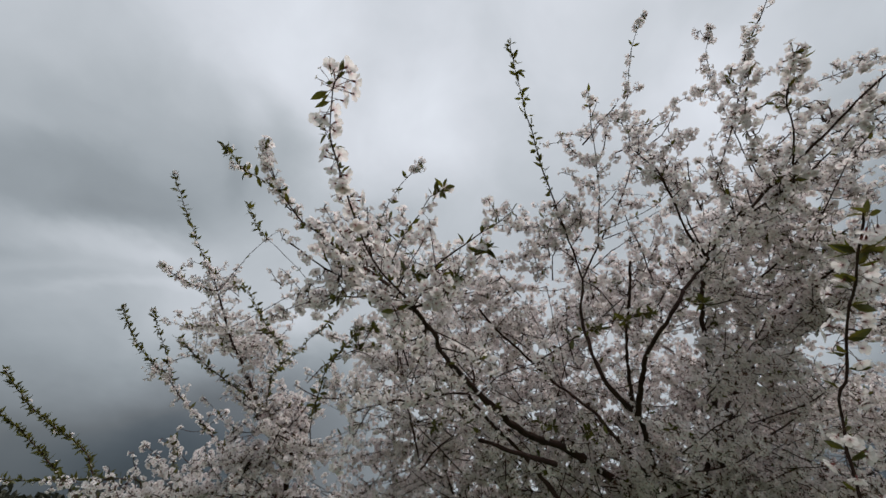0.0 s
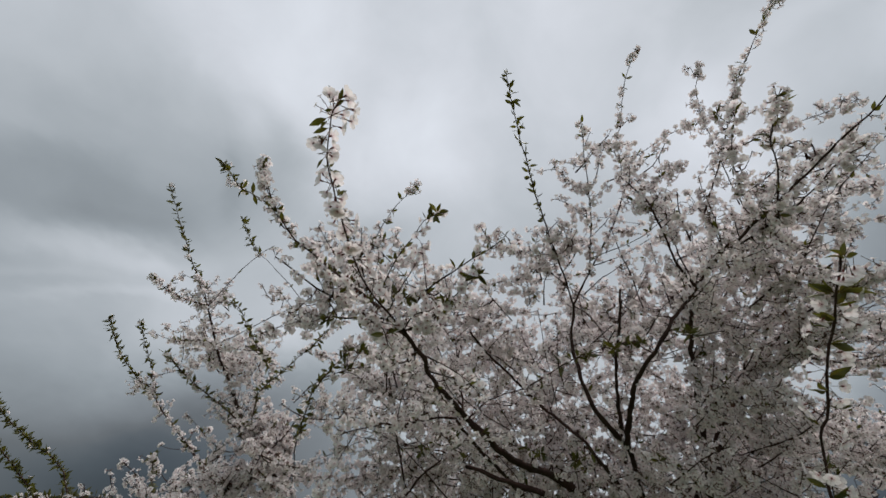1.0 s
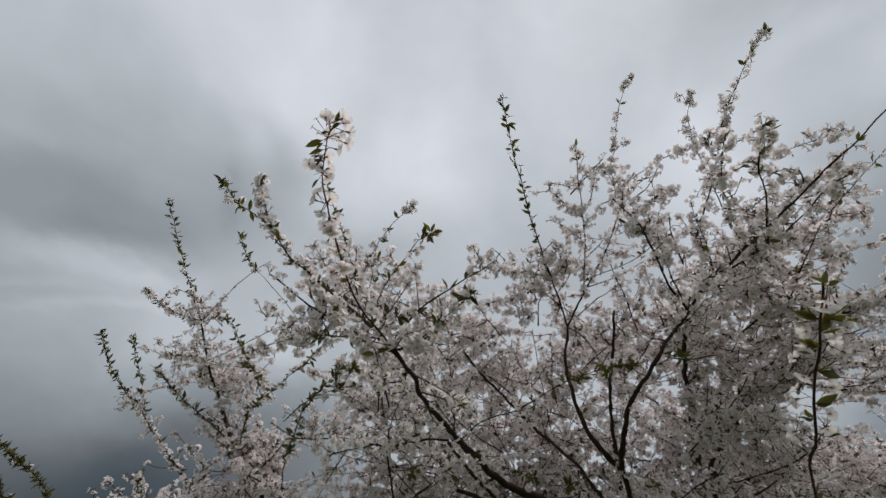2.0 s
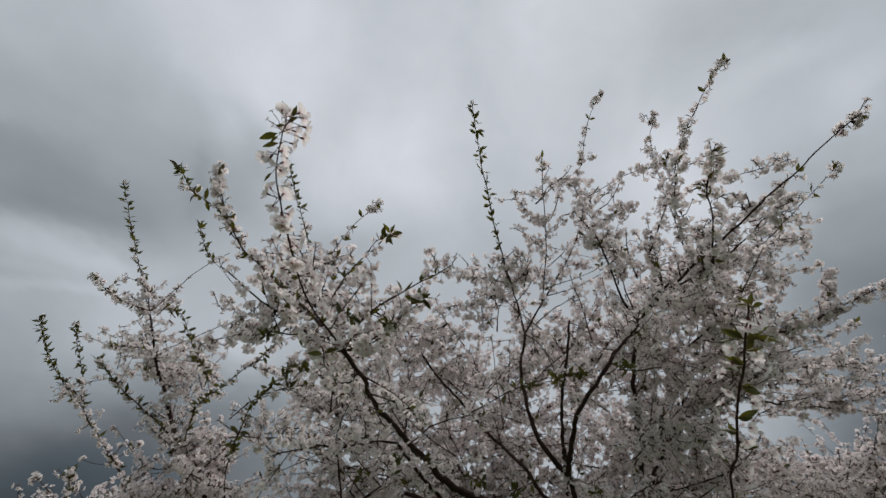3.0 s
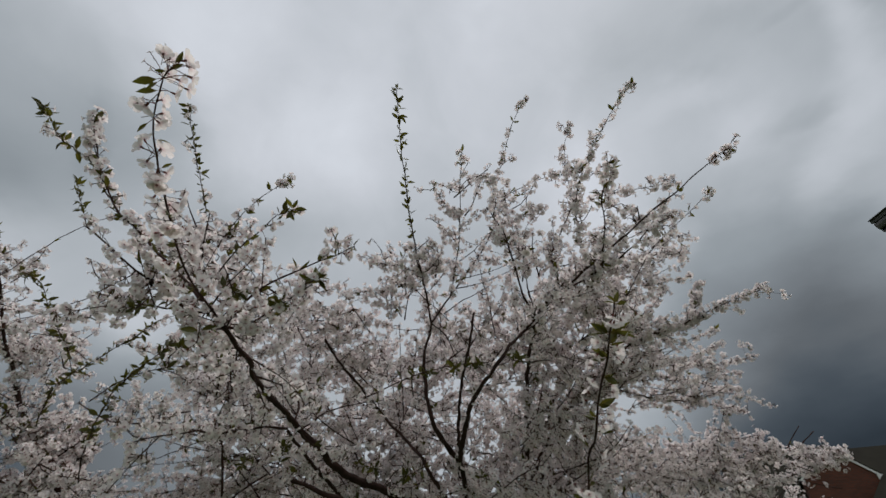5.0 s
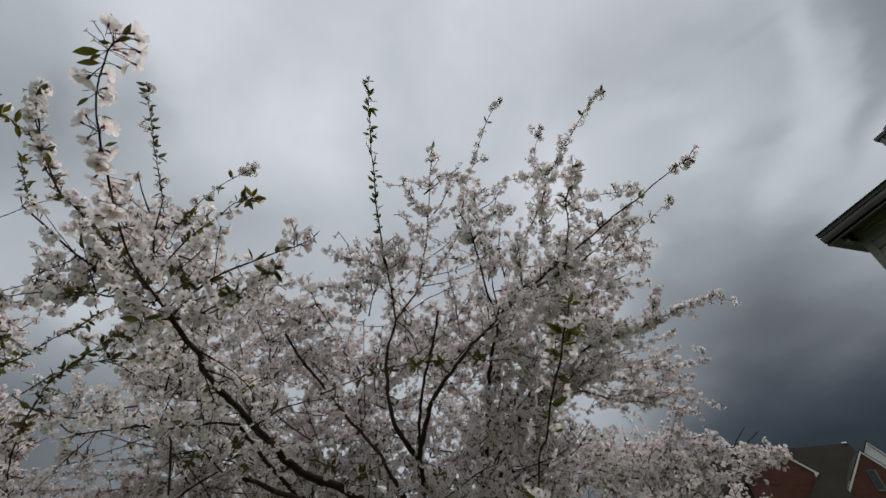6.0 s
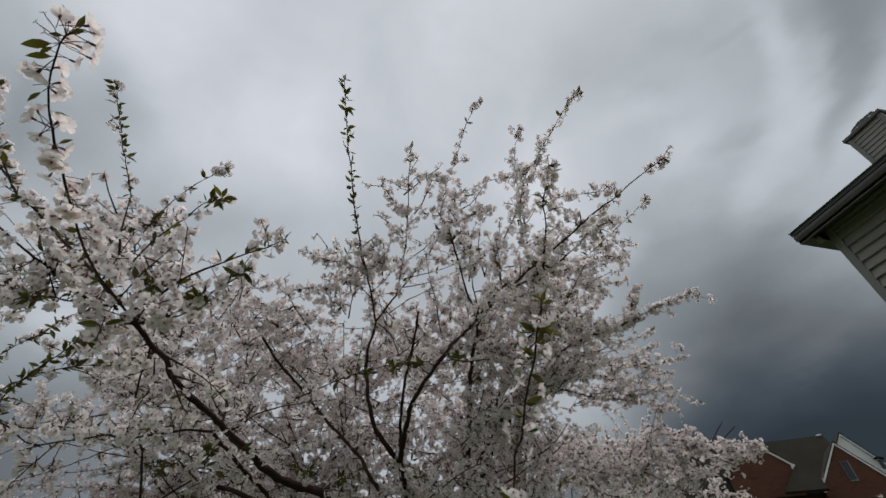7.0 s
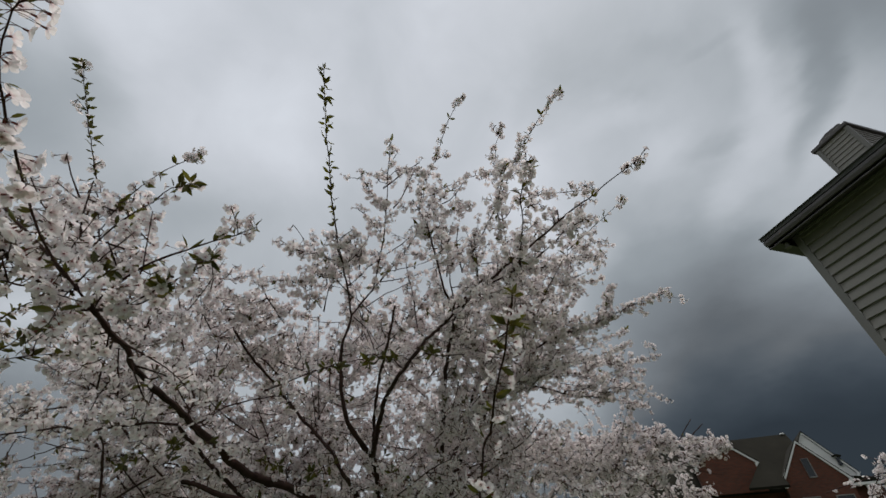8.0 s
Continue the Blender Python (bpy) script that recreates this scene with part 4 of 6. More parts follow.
branch(cherry_tree, 'twig', [(0.455, 1.654, 2.215), (0.378, 1.606, 2.196), (0.301, 1.548, 2.154), (0.259, 1.448, 2.127), (0.168, 1.414, 2.08)], 0.004, 0.0015, bloom=36, start=0.3, fill=7)
branch(cherry_tree, 'limb', [(0.86, 2.42, 1.85), (0.607, 2.166, 2.118), (0.514, 1.99, 2.179), (0.465, 1.838, 2.211), (0.444, 1.702, 2.224)], 0.011, 0.005, bloom=3, fill=5)
branch(cherry_tree, 'limb', [(0.395, 1.06, 2.254), (0.307, 1.085, 2.325), (0.202, 1.086, 2.403), (0.128, 1.072, 2.461), (0.055, 1.057, 2.512), (-0.023, 1.037, 2.61), (-0.096, 0.973, 2.753)], 0.0045, 0.0015, bloom=60, leaf=36, start=0.1, fill=5, tip=1, reach=0.06)
branch(cherry_tree, 'twig', [(0.02, 1.06, 2.545), (-0.064, 1.059, 2.633), (-0.133, 1.05, 2.688), (-0.206, 1.03, 2.728), (-0.272, 0.993, 2.8)], 0.002, 0.0012, bloom=14, leaf=80, start=0.3, tip=1)
branch(cherry_tree, 'twig', [(0.094, 1.463, 2.672), (0.002, 1.408, 2.874), (-0.058, 1.339, 3.006), (-0.118, 1.299, 3.129), (-0.17, 1.226, 3.254)], 0.0024, 0.0012, bloom=10, leaf=80, start=0.3, fill=2, tip=1, reach=0.06)
branch(cherry_tree, 'twig', [(0.135, 1.378, 2.633), (0.15, 1.361, 2.751), (0.192, 1.353, 2.895), (0.239, 1.349, 2.966), (0.284, 1.341, 3.021)], 0.0019, 0.0011, bloom=26, leaf=36, start=0.2, fill=2, tip=1, reach=0.05)
branch(cherry_tree, 'twig', [(0.355, 1.083, 2.369), (0.377, 1.067, 2.423), (0.417, 1.058, 2.491), (0.441, 1.046, 2.532), (0.479, 1.041, 2.554)], 0.0019, 0.0011, bloom=20, leaf=44, start=0.2, fill=1, detail=0, tip=1, reach=0.05)
branch(cherry_tree, 'twig', [(0.431, 1.086, 2.281), (0.49, 1.053, 2.333), (0.539, 1.039, 2.359), (0.585, 1.038, 2.395), (0.623, 1.033, 2.412), (0.657, 1.021, 2.434)], 0.0026, 0.0011, bloom=18, leaf=40, start=0.1, fill=3, detail=0, tip=1, reach=0.05)
branch(cherry_tree, 'twig', [(0.324, 1.065, 2.266), (0.361, 1.098, 2.245), (0.447, 1.085, 2.231), (0.51, 1.076, 2.289), (0.582, 1.044, 2.335)], 0.0026, 0.0012, bloom=60, leaf=16, fill=9, detail=0, reach=0.12)
branch(cherry_tree, 'twig', [(0.438, 1.18, 2.225), (0.345, 1.326, 2.257), (0.191, 1.455, 2.34), (0.044, 1.528, 2.405)], 0.003, 0.0013, bloom=60, leaf=14, start=0.35, fill=5)
branch(cherry_tree, 'twig', [(0.39, 1.062, 2.248), (0.292, 1.107, 2.275), (0.125, 1.22, 2.348), (-0.058, 1.314, 2.422)], 0.0026, 0.0012, bloom=55, leaf=20, fill=7)
branch(cherry_tree, 'twig', [(-0.086, 1.625, 2.67), (-0.283, 1.692, 2.671), (-0.421, 1.729, 2.661), (-0.614, 1.801, 2.614), (-0.793, 1.866, 2.583)], 0.002, 0.0016, bloom=14, leaf=8, fill=1)
branch(cherry_tree, 'twig', [(-0.186, 1.857, 2.065), (-0.122, 1.707, 2.121), (-0.028, 1.541, 2.154), (0.019, 1.475, 2.226), (0.097, 1.422, 2.297), (0.133, 1.403, 2.331)], 0.0024, 0.0013, bloom=6, leaf=95, start=0.34, tip=1)
branch(cherry_tree, 'twig', [(-0.099, 1.573, 2.219), (-0.032, 1.54, 2.266), (0.055, 1.518, 2.302), (0.156, 1.555, 2.347)], 0.0018, 0.0012, bloom=16, leaf=70, start=0.1, fill=3)
branch(cherry_tree, 'twig', [(0.065, 2.004, 2.252), (-0.045, 2.073, 2.229), (-0.142, 2.133, 2.204), (-0.241, 2.147, 2.166), (-0.356, 2.159, 2.116)], 0.002, 0.0013, bloom=2, leaf=24)
branch(cherry_tree, 'limb', [(0.98, 2.72, 1.42), (1.275, 2.792, 1.976), (1.203, 2.592, 2.076), (1.116, 2.357, 2.179), (1.083, 2.227, 2.238), (1.051, 2.121, 2.281), (0.97, 2.015, 2.324), (0.919, 1.94, 2.375), (0.876, 1.886, 2.495), (0.862, 1.859, 2.603), (0.877, 1.799, 2.729)], 0.025, 0.005, bloom=8, start=0.5, fill=12)
branch(cherry_tree, 'shoot', [(0.877, 1.799, 2.729), (0.827, 1.629, 2.806), (0.774, 1.456, 2.861), (0.73, 1.327, 2.973), (0.686, 1.157, 3.089), (0.66, 1.006, 3.177)], 0.004, 0.0013, leaf=95, start=0.42, tip=1)
branch(cherry_tree, 'twig', [(0.821, 1.608, 2.818), (0.787, 1.528, 2.838), (0.775, 1.47, 2.859)], 0.003, 0.002, bloom=80, fill=4, reach=0.07)
branch(cherry_tree, 'limb', [(0.877, 1.799, 2.729), (0.956, 1.808, 2.887), (1.023, 1.802, 3.016), (1.12, 1.765, 3.206), (1.186, 1.682, 3.409), (1.151, 1.686, 3.546), (1.194, 1.634, 3.703)], 0.0045, 0.0018, bloom=70, start=0.35, fill=7, reach=0.12)
branch(cherry_tree, 'shoot', [(1.194, 1.634, 3.703), (1.231, 1.503, 3.888), (1.286, 1.392, 3.994)], 0.002, 0.0013, bloom=50, leaf=24, tip=1)
branch(cherry_tree, 'twig', [(0.95, 1.76, 2.852), (0.953, 1.53, 2.974), (0.928, 1.331, 3.093), (0.916, 1.219, 3.152)], 0.003, 0.0013, bloom=44, leaf=20, fill=6, tip=1, reach=0.09)
branch(cherry_tree, 'twig', [(0.945, 1.473, 3.032), (0.887, 1.463, 3.103), (0.827, 1.436, 3.157), (0.769, 1.445, 3.163)], 0.002, 0.0012, bloom=60, fill=3, reach=0.07)
branch(cherry_tree, 'twig', [(0.952, 1.546, 2.957), (0.892, 1.521, 3.019), (0.824, 1.511, 3.061)], 0.002, 0.0012, bloom=60, fill=2, reach=0.06)
branch(cherry_tree, 'limb', [(1.051, 2.121, 2.281), (1.038, 1.799, 2.368), (1.056, 1.674, 2.401), (1.077, 1.552, 2.413), (1.131, 1.518, 2.496)], 0.011, 0.006, bloom=3, fill=4)
branch(cherry_tree, 'limb', [(1.131, 1.518, 2.496), (1.198, 1.526, 2.569), (1.256, 1.456, 2.642), (1.304, 1.377, 2.682)], 0.006, 0.003, bloom=70, fill=10)
branch(cherry_tree, 'limb', [(1.09, 2.425, 2.287), (1.043, 2.126, 2.413), (1.029, 1.951, 2.536), (1.037, 1.761, 2.642), (1.036, 1.661, 2.71)], 0.01, 0.004, bloom=6, start=0.5, fill=6)
branch(cherry_tree, 'limb', [(1.275, 2.792, 1.976), (1.148, 2.55, 2.092), (1.067, 2.373, 2.145), (0.949, 2.147, 2.22), (0.878, 2.132, 2.305), (0.817, 2.168, 2.37), (0.698, 2.167, 2.467), (0.592, 2.046, 2.537), (0.503, 1.955, 2.592), (0.443, 1.862, 2.64)], 0.012, 0.004, bloom=5, start=0.4, fill=12)
branch(cherry_tree, 'limb', [(0.98, 2.72, 1.42), (1.275, 2.792, 1.976), (1.415, 2.582, 2.12), (1.368, 2.261, 2.279), (1.316, 1.977, 2.525), (1.295, 1.822, 2.623), (1.28, 1.635, 2.702)], 0.019, 0.006, bloom=8, start=0.5, fill=30, lean=-0.5)
branch(cherry_tree, 'limb', [(1.28, 1.635, 2.702), (1.33, 1.495, 2.724), (1.396, 1.358, 2.747), (1.473, 1.239, 2.787), (1.54, 1.116, 2.817), (1.642, 1.062, 2.896), (1.733, 1.01, 2.972), (1.784, 0.984, 3.003)], 0.0068, 0.0012, bloom=12, leaf=8, start=0.35, tip=1)
branch(cherry_tree, 'twig', [(1.76, 0.998, 2.986), (1.776, 0.987, 3.008), (1.781, 0.962, 3.017)], 0.0014, 0.0011, bloom=70)
branch(cherry_tree, 'limb', [(1.33, 1.495, 2.724), (1.434, 1.39, 2.751), (1.518, 1.304, 2.784), (1.562, 1.195, 2.808), (1.601, 1.151, 2.815)], 0.004, 0.0018, bloom=60, fill=8, reach=0.06)
branch(cherry_tree, 'twig', [(1.644, 1.335, 2.849), (1.755, 1.293, 2.954), (1.815, 1.259, 3.01), (1.88, 1.211, 3.067)], 0.002, 0.0011, bloom=10, leaf=16, start=0.2, tip=1)
branch(cherry_tree, 'limb', [(1.42, 1.406, 2.776), (1.614, 1.533, 2.911), (1.791, 1.595, 3.039), (1.933, 1.631, 3.131), (2.056, 1.65, 3.169)], 0.004, 0.0016, bloom=90, fill=12, reach=0.12)
branch(cherry_tree, 'limb', [(1.28, 1.635, 2.702), (1.196, 1.51, 2.723), (1.097, 1.314, 2.785), (1.073, 1.321, 2.872), (1.029, 1.319, 2.955)], 0.005, 0.0018, bloom=50, start=0.5, fill=8, reach=0.1)
branch(cherry_tree, 'twig', [(1.28, 1.635, 2.702), (1.239, 1.581, 2.832), (1.218, 1.529, 2.933), (1.229, 1.47, 3.035)], 0.003, 0.0014, bloom=50, start=0.4, fill=6, reach=0.08)
branch(cherry_tree, 'limb', [(1.4, 1.281, 2.682), (1.357, 1.141, 2.712), (1.316, 1.039, 2.739), (1.283, 0.917, 2.738)], 0.003, 0.0012, bloom=62, leaf=20, fill=4, tip=1, reach=0.045)
branch(cherry_tree, 'limb', [(1.396, 1.358, 2.747), (1.341, 1.268, 2.813), (1.298, 1.163, 2.857), (1.29, 1.054, 2.903)], 0.003, 0.0012, bloom=62, leaf=20, fill=5, tip=1, reach=0.05)
branch(cherry_tree, 'limb', [(1.289, 1.416, 2.84), (1.327, 1.386, 2.928), (1.378, 1.314, 3.04), (1.426, 1.266, 3.188), (1.469, 1.222, 3.3)], 0.003, 0.0016, bloom=80, fill=7, reach=0.07)
branch(cherry_tree, 'shoot', [(1.469, 1.222, 3.3), (1.507, 1.161, 3.368), (1.551, 1.087, 3.435), (1.595, 1.025, 3.478)], 0.0018, 0.0012, bloom=42, leaf=40, tip=1)
branch(cherry_tree, 'twig', [(1.505, 1.571, 3.025), (1.482, 1.513, 3.24), (1.446, 1.436, 3.423), (1.426, 1.347, 3.515), (1.443, 1.286, 3.569)], 0.0024, 0.0013, bloom=60, start=0.3, fill=4, tip=1, reach=0.06)
branch(cherry_tree, 'twig', [(1.449, 1.32, 3.068), (1.575, 1.295, 3.114), (1.722, 1.289, 3.163), (1.801, 1.255, 3.173)], 0.002, 0.0012, bloom=64, fill=4, tip=1, reach=0.05)
branch(cherry_tree, 'twig', [(1.175, 1.662, 3.429), (1.276, 1.558, 3.42), (1.364, 1.492, 3.415), (1.447, 1.444, 3.391)], 0.0018, 0.0013, bloom=60, fill=3, reach=0.05)
branch(cherry_tree, 'twig', [(1.143, 1.524, 3.082), (1.237, 1.461, 3.11), (1.312, 1.461, 3.151)], 0.002, 0.0012, bloom=90, fill=5, reach=0.06)
branch(cherry_tree, 'twig', [(0.994, 1.79, 2.972), (1.142, 1.695, 2.973), (1.259, 1.566, 3), (1.288, 1.534, 3.021)], 0.0018, 0.0011, bloom=20, leaf=20, fill=3, reach=0.07)
branch(cherry_tree, 'twig', [(0.696, 1.418, 2.24), (0.771, 1.478, 2.313), (0.857, 1.532, 2.384), (0.967, 1.545, 2.425), (1.066, 1.54, 2.441)], 0.0024, 0.0012, bloom=10, leaf=16, detail=0, style='leafrow')
branch(cherry_tree, 'twig', [(1.112, 1.415, 2.393), (1.171, 1.446, 2.409), (1.264, 1.508, 2.453)], 0.0026, 0.0018, leaf=10)
branch(cherry_tree, 'shoot', [(1.22, 1.75, 1.62), (1.2, 1.35, 1.72), (1.168, 1.144, 2.007), (1.172, 1.091, 2.07), (1.168, 1.03, 2.113), (1.167, 0.989, 2.151), (1.153, 0.9, 2.188), (1.138, 0.833, 2.219)], 0.005, 0.0016, detail=0, style='near')
branch(cherry_tree, 'limb', [(1.2, 2.55, 1.9), (1.603, 2.295, 2.608), (1.746, 2.199, 2.679), (1.766, 1.897, 2.754), (1.963, 1.822, 2.831), (2.201, 1.748, 2.939), (2.339, 1.723, 2.997), (2.446, 1.704, 3.038)], 0.012, 0.0016, bloom=120, start=0.3, fill=22, tip=1, reach=0.08, lean=-0.4)
branch(cherry_tree, 'twig', [(2.062, 1.824, 2.861), (2.137, 1.836, 2.962), (2.187, 1.829, 3.053), (2.207, 1.801, 3.122)], 0.0024, 0.0013, bloom=260, fill=2, reach=0.03)
branch(cherry_tree, 'limb', [(1.603, 2.295, 2.608), (1.86, 2.302, 2.85), (2.181, 2.362, 2.972), (2.484, 2.446, 3.034), (2.72, 2.514, 3.068), (3.066, 2.565, 3.188)], 0.008, 0.0016, bloom=95, start=0.15, fill=9, detail=2, tip=1, reach=0.07)
branch(cherry_tree, 'twig', [(2.203, 2.35, 2.968), (2.49, 2.383, 3.13), (2.724, 2.392, 3.255)], 0.0024, 0.0014, bloom=60, leaf=14, start=0.6, detail=2, tip=1)
branch(cherry_tree, 'twig', [(2.485, 2.442, 3.039), (2.616, 2.431, 3.115), (2.712, 2.396, 3.153)], 0.002, 0.0014, bloom=70, detail=2, tip=1)
branch(cherry_tree, 'limb', [(1.639, 2.381, 2.643), (1.919, 2.424, 2.787), (2.338, 2.637, 2.866), (2.697, 2.749, 2.915), (2.918, 2.832, 2.939), (3.128, 2.918, 2.962)], 0.008, 0.0016, bloom=95, start=0.15, fill=9, detail=2, tip=1, reach=0.07)
branch(cherry_tree, 'limb', [(1.9, 2.409, 2.84), (2.274, 2.512, 2.945), (2.61, 2.638, 3.005), (2.849, 2.718, 3.009), (2.994, 2.723, 3.027)], 0.005, 0.0016, bloom=95, fill=9, detail=2, tip=1, reach=0.07)
branch(cherry_tree, 'limb', [(1.533, 1.846, 2.732), (1.686, 1.763, 2.832), (1.821, 1.818, 2.823), (1.941, 1.831, 2.883)], 0.004, 0.0018, bloom=90, fill=14)
branch(cherry_tree, 'twig', [(0.813, 1.597, 2.832), (0.729, 1.547, 2.814), (0.669, 1.464, 2.753), (0.627, 1.37, 2.703)], 0.002, 0.0012, bloom=44, leaf=14, fill=2, reach=0.06)
branch(cherry_tree, 'twig', [(0.123, 2.0, 2.265), (0.133, 2.03, 2.244), (0.149, 2.08, 2.177), (0.17, 2.1, 2.097)], 0.0034, 0.0044, bloom=4)
branch(cherry_tree, 'limb', [(0.724, 1.95, 2.066), (0.603, 1.93, 2.091), (0.525, 1.9, 2.105), (0.458, 1.87, 2.12)], 0.011, 0.006, fill=3)
branch(cherry_tree, 'twig', [(0.215, 2.0, 2.031), (0.254, 2.0, 2.086), (0.287, 2.0, 2.119), (0.336, 2.0, 2.16)], 0.0045, 0.003, bloom=6)
branch(cherry_tree, 'limb', [(1.459, 2.5, 2.215), (1.534, 2.55, 2.375), (1.568, 2.55, 2.448), (1.604, 2.55, 2.514)], 0.018, 0.013, fill=3)
branch(cherry_tree, 'limb', [(1.68, 2.5, 2.606), (1.693, 2.5, 2.696), (1.701, 2.48, 2.768)], 0.010, 0.008, fill=2)
branch(cherry_tree, 'limb', [(1.559, 2.45, 2.578), (1.58, 2.45, 2.643), (1.595, 2.43, 2.706)], 0.011, 0.009, fill=2)
branch(cherry_tree, 'twig', [(0.885, 1.86, 2.761), (0.934, 1.86, 2.727), (0.969, 1.87, 2.681), (0.998, 1.9, 2.626)], 0.0028, 0.002)
branch(cherry_tree, 'twig', [(0.933, 1.86, 2.819), (0.994, 1.82, 2.861), (1.063, 1.8, 2.901), (1.133, 1.78, 2.949)], 0.0028, 0.0016, bloom=14, start=0.5)
branch(cherry_tree, 'twig', [(1.432, 1.42, 2.777), (1.42, 1.42, 2.843), (1.409, 1.4, 2.91)], 0.0028, 0.0018, bloom=20)
branch(cherry_tree, 'spur', [(0.557, 1.052, 2.331), (0.578, 1.033, 2.331), (0.596, 1.021, 2.336)], 0.0016, 0.0011, leaf=90, tip=1)
branch(cherry_tree, 'spur', [(0.212, 1.126, 2.312), (0.214, 1.114, 2.288), (0.211, 1.109, 2.269)], 0.0016, 0.0011, leaf=90, tip=1)
branch(cherry_tree, 'spur', [(1.095, 1.431, 2.416), (1.112, 1.411, 2.4), (1.13, 1.399, 2.389)], 0.0016, 0.0011, leaf=90, tip=1)
branch(cherry_tree, 'spur', [(0.989, 1.556, 2.44), (1.011, 1.536, 2.428), (1.033, 1.524, 2.421)], 0.0016, 0.0011, leaf=90, tip=1)
branch(cherry_tree, 'spur', [(0.919, 1.563, 2.423), (0.939, 1.544, 2.412), (0.959, 1.533, 2.405)], 0.0016, 0.0011, leaf=90, tip=1)
branch(cherry_tree, 'spur', [(0.824, 1.557, 2.379), (0.848, 1.535, 2.377), (0.872, 1.522, 2.379)], 0.0016, 0.0011, leaf=90, tip=1)
branch(cherry_tree, 'spur', [(0.474, 1.078, 2.304), (0.499, 1.069, 2.294), (0.522, 1.068, 2.289)], 0.0016, 0.0011, leaf=90, tip=1)
branch(cherry_tree, 'spur', [(0.409, 1.838, 2.159), (0.416, 1.814, 2.179), (0.421, 1.799, 2.2)], 0.0016, 0.0011, leaf=90, tip=1)
branch(cherry_tree, 'spur', [(0.324, 1.812, 2.173), (0.319, 1.793, 2.153), (0.311, 1.784, 2.136)], 0.0016, 0.0011, leaf=90, tip=1)
branch(cherry_tree, 'spur', [(0.904, 1.868, 2.197), (0.864, 1.856, 2.173), (0.827, 1.852, 2.151)], 0.0016, 0.0011, leaf=90, tip=1)
branch(cherry_tree, 'spur', [(0.643, 1.966, 2.216), (0.683, 1.951, 2.201), (0.722, 1.946, 2.189)], 0.0016, 0.0011, leaf=90, tip=1)
branch(cherry_tree, 'spur', [(0.22, 1.293, 2.246), (0.239, 1.275, 2.255), (0.253, 1.265, 2.267)], 0.0016, 0.0011, leaf=90, tip=1)
branch(cherry_tree, 'spur', [(-0.664, 2.045, 2.311), (-0.637, 2.047, 2.29), (-0.615, 2.056, 2.272)], 0.0016, 0.0011, leaf=90, tip=1)
branch(cherry_tree, 'spur', [(0.393, 1.06, 2.316), (0.413, 1.052, 2.303), (0.429, 1.052, 2.295)], 0.0016, 0.0011, leaf=90, tip=1)
branch(left_tree, 'limb', [(-0.95, 2.75, 1.25), (-0.576, 2.388, 2.033), (-0.666, 2.235, 2.217), (-0.695, 2.126, 2.312), (-0.745, 2.023, 2.419), (-0.796, 1.893, 2.553), (-0.83, 1.738, 2.715)], 0.024, 0.0036, bloom=46, leaf=8, start=0.4, fill=15, detail=2, reach=0.1)
branch(left_tree, 'shoot', [(-0.83, 1.738, 2.715), (-0.929, 1.715, 2.851), (-1.061, 1.706, 2.993), (-1.189, 1.635, 3.193), (-1.308, 1.533, 3.404)], 0.0032, 0.0014, bloom=4, leaf=80, start=0.2, detail=2, tip=1)
branch(left_tree, 'twig', [(-0.854, 1.723, 2.749), (-0.894, 1.702, 2.809), (-0.908, 1.664, 2.837)], 0.0024, 0.0016, bloom=130, fill=4, detail=2, reach=0.1)
branch(left_tree, 'twig', [(-0.83, 1.738, 2.715), (-1.086, 1.81, 2.812), (-1.242, 1.827, 2.882), (-1.435, 1.853, 2.989)], 0.0024, 0.0014, bloom=60, leaf=20, start=0.1, fill=4, detail=2, tip=1, reach=0.1)
branch(left_tree, 'twig', [(-0.83, 1.738, 2.715), (-0.805, 1.743, 2.8), (-0.755, 1.741, 2.922), (-0.682, 1.744, 3.033), (-0.629, 1.754, 3.101)], 0.002, 0.0015, leaf=5)
branch(left_tree, 'twig', [(-0.682, 1.744, 3.033), (-0.777, 1.75, 3.125), (-0.893, 1.728, 3.291)], 0.0018, 0.0012, leaf=80, detail=2, tip=1)
branch(left_tree, 'twig', [(-0.431, 1.97, 2.83), (-0.562, 1.905, 2.946), (-0.643, 1.815, 3.013), (-0.682, 1.744, 3.033)], 0.002, 0.0014, bloom=6, leaf=8)
branch(left_tree, 'twig', [(-0.809, 1.902, 2.571), (-1.026, 1.971, 2.651), (-1.275, 2.066, 2.696)], 0.002, 0.0013, bloom=90, leaf=20, fill=2, detail=2, tip=1, reach=0.08)
branch(left_tree, 'twig', [(-0.805, 1.911, 2.557), (-0.671, 1.891, 2.62), (-0.578, 1.884, 2.653), (-0.484, 1.899, 2.641)], 0.002, 0.0013, bloom=60, leaf=16, fill=3, detail=2, reach=0.08)
branch(left_tree, 'limb', [(-0.666, 2.235, 2.217), (-0.701, 2.058, 2.3), (-0.836, 1.981, 2.38), (-0.963, 1.896, 2.458), (-1.046, 1.852, 2.522)], 0.005, 0.0016, bloom=34, leaf=100, fill=7, detail=2, tip=1)
branch(left_tree, 'twig', [(-0.397, 1.797, 2.423), (-0.432, 1.682, 2.493), (-0.457, 1.603, 2.544), (-0.464, 1.528, 2.582), (-0.522, 1.521, 2.598)], 0.002, 0.0012, bloom=14, leaf=120, fill=2, tip=1)
branch(left_tree, 'twig', [(-0.657, 2.167, 2.268), (-0.588, 2.028, 2.397), (-0.364, 1.821, 2.426), (-0.223, 1.747, 2.498), (-0.12, 1.677, 2.543)], 0.003, 0.0013, bloom=14, leaf=90, fill=4)
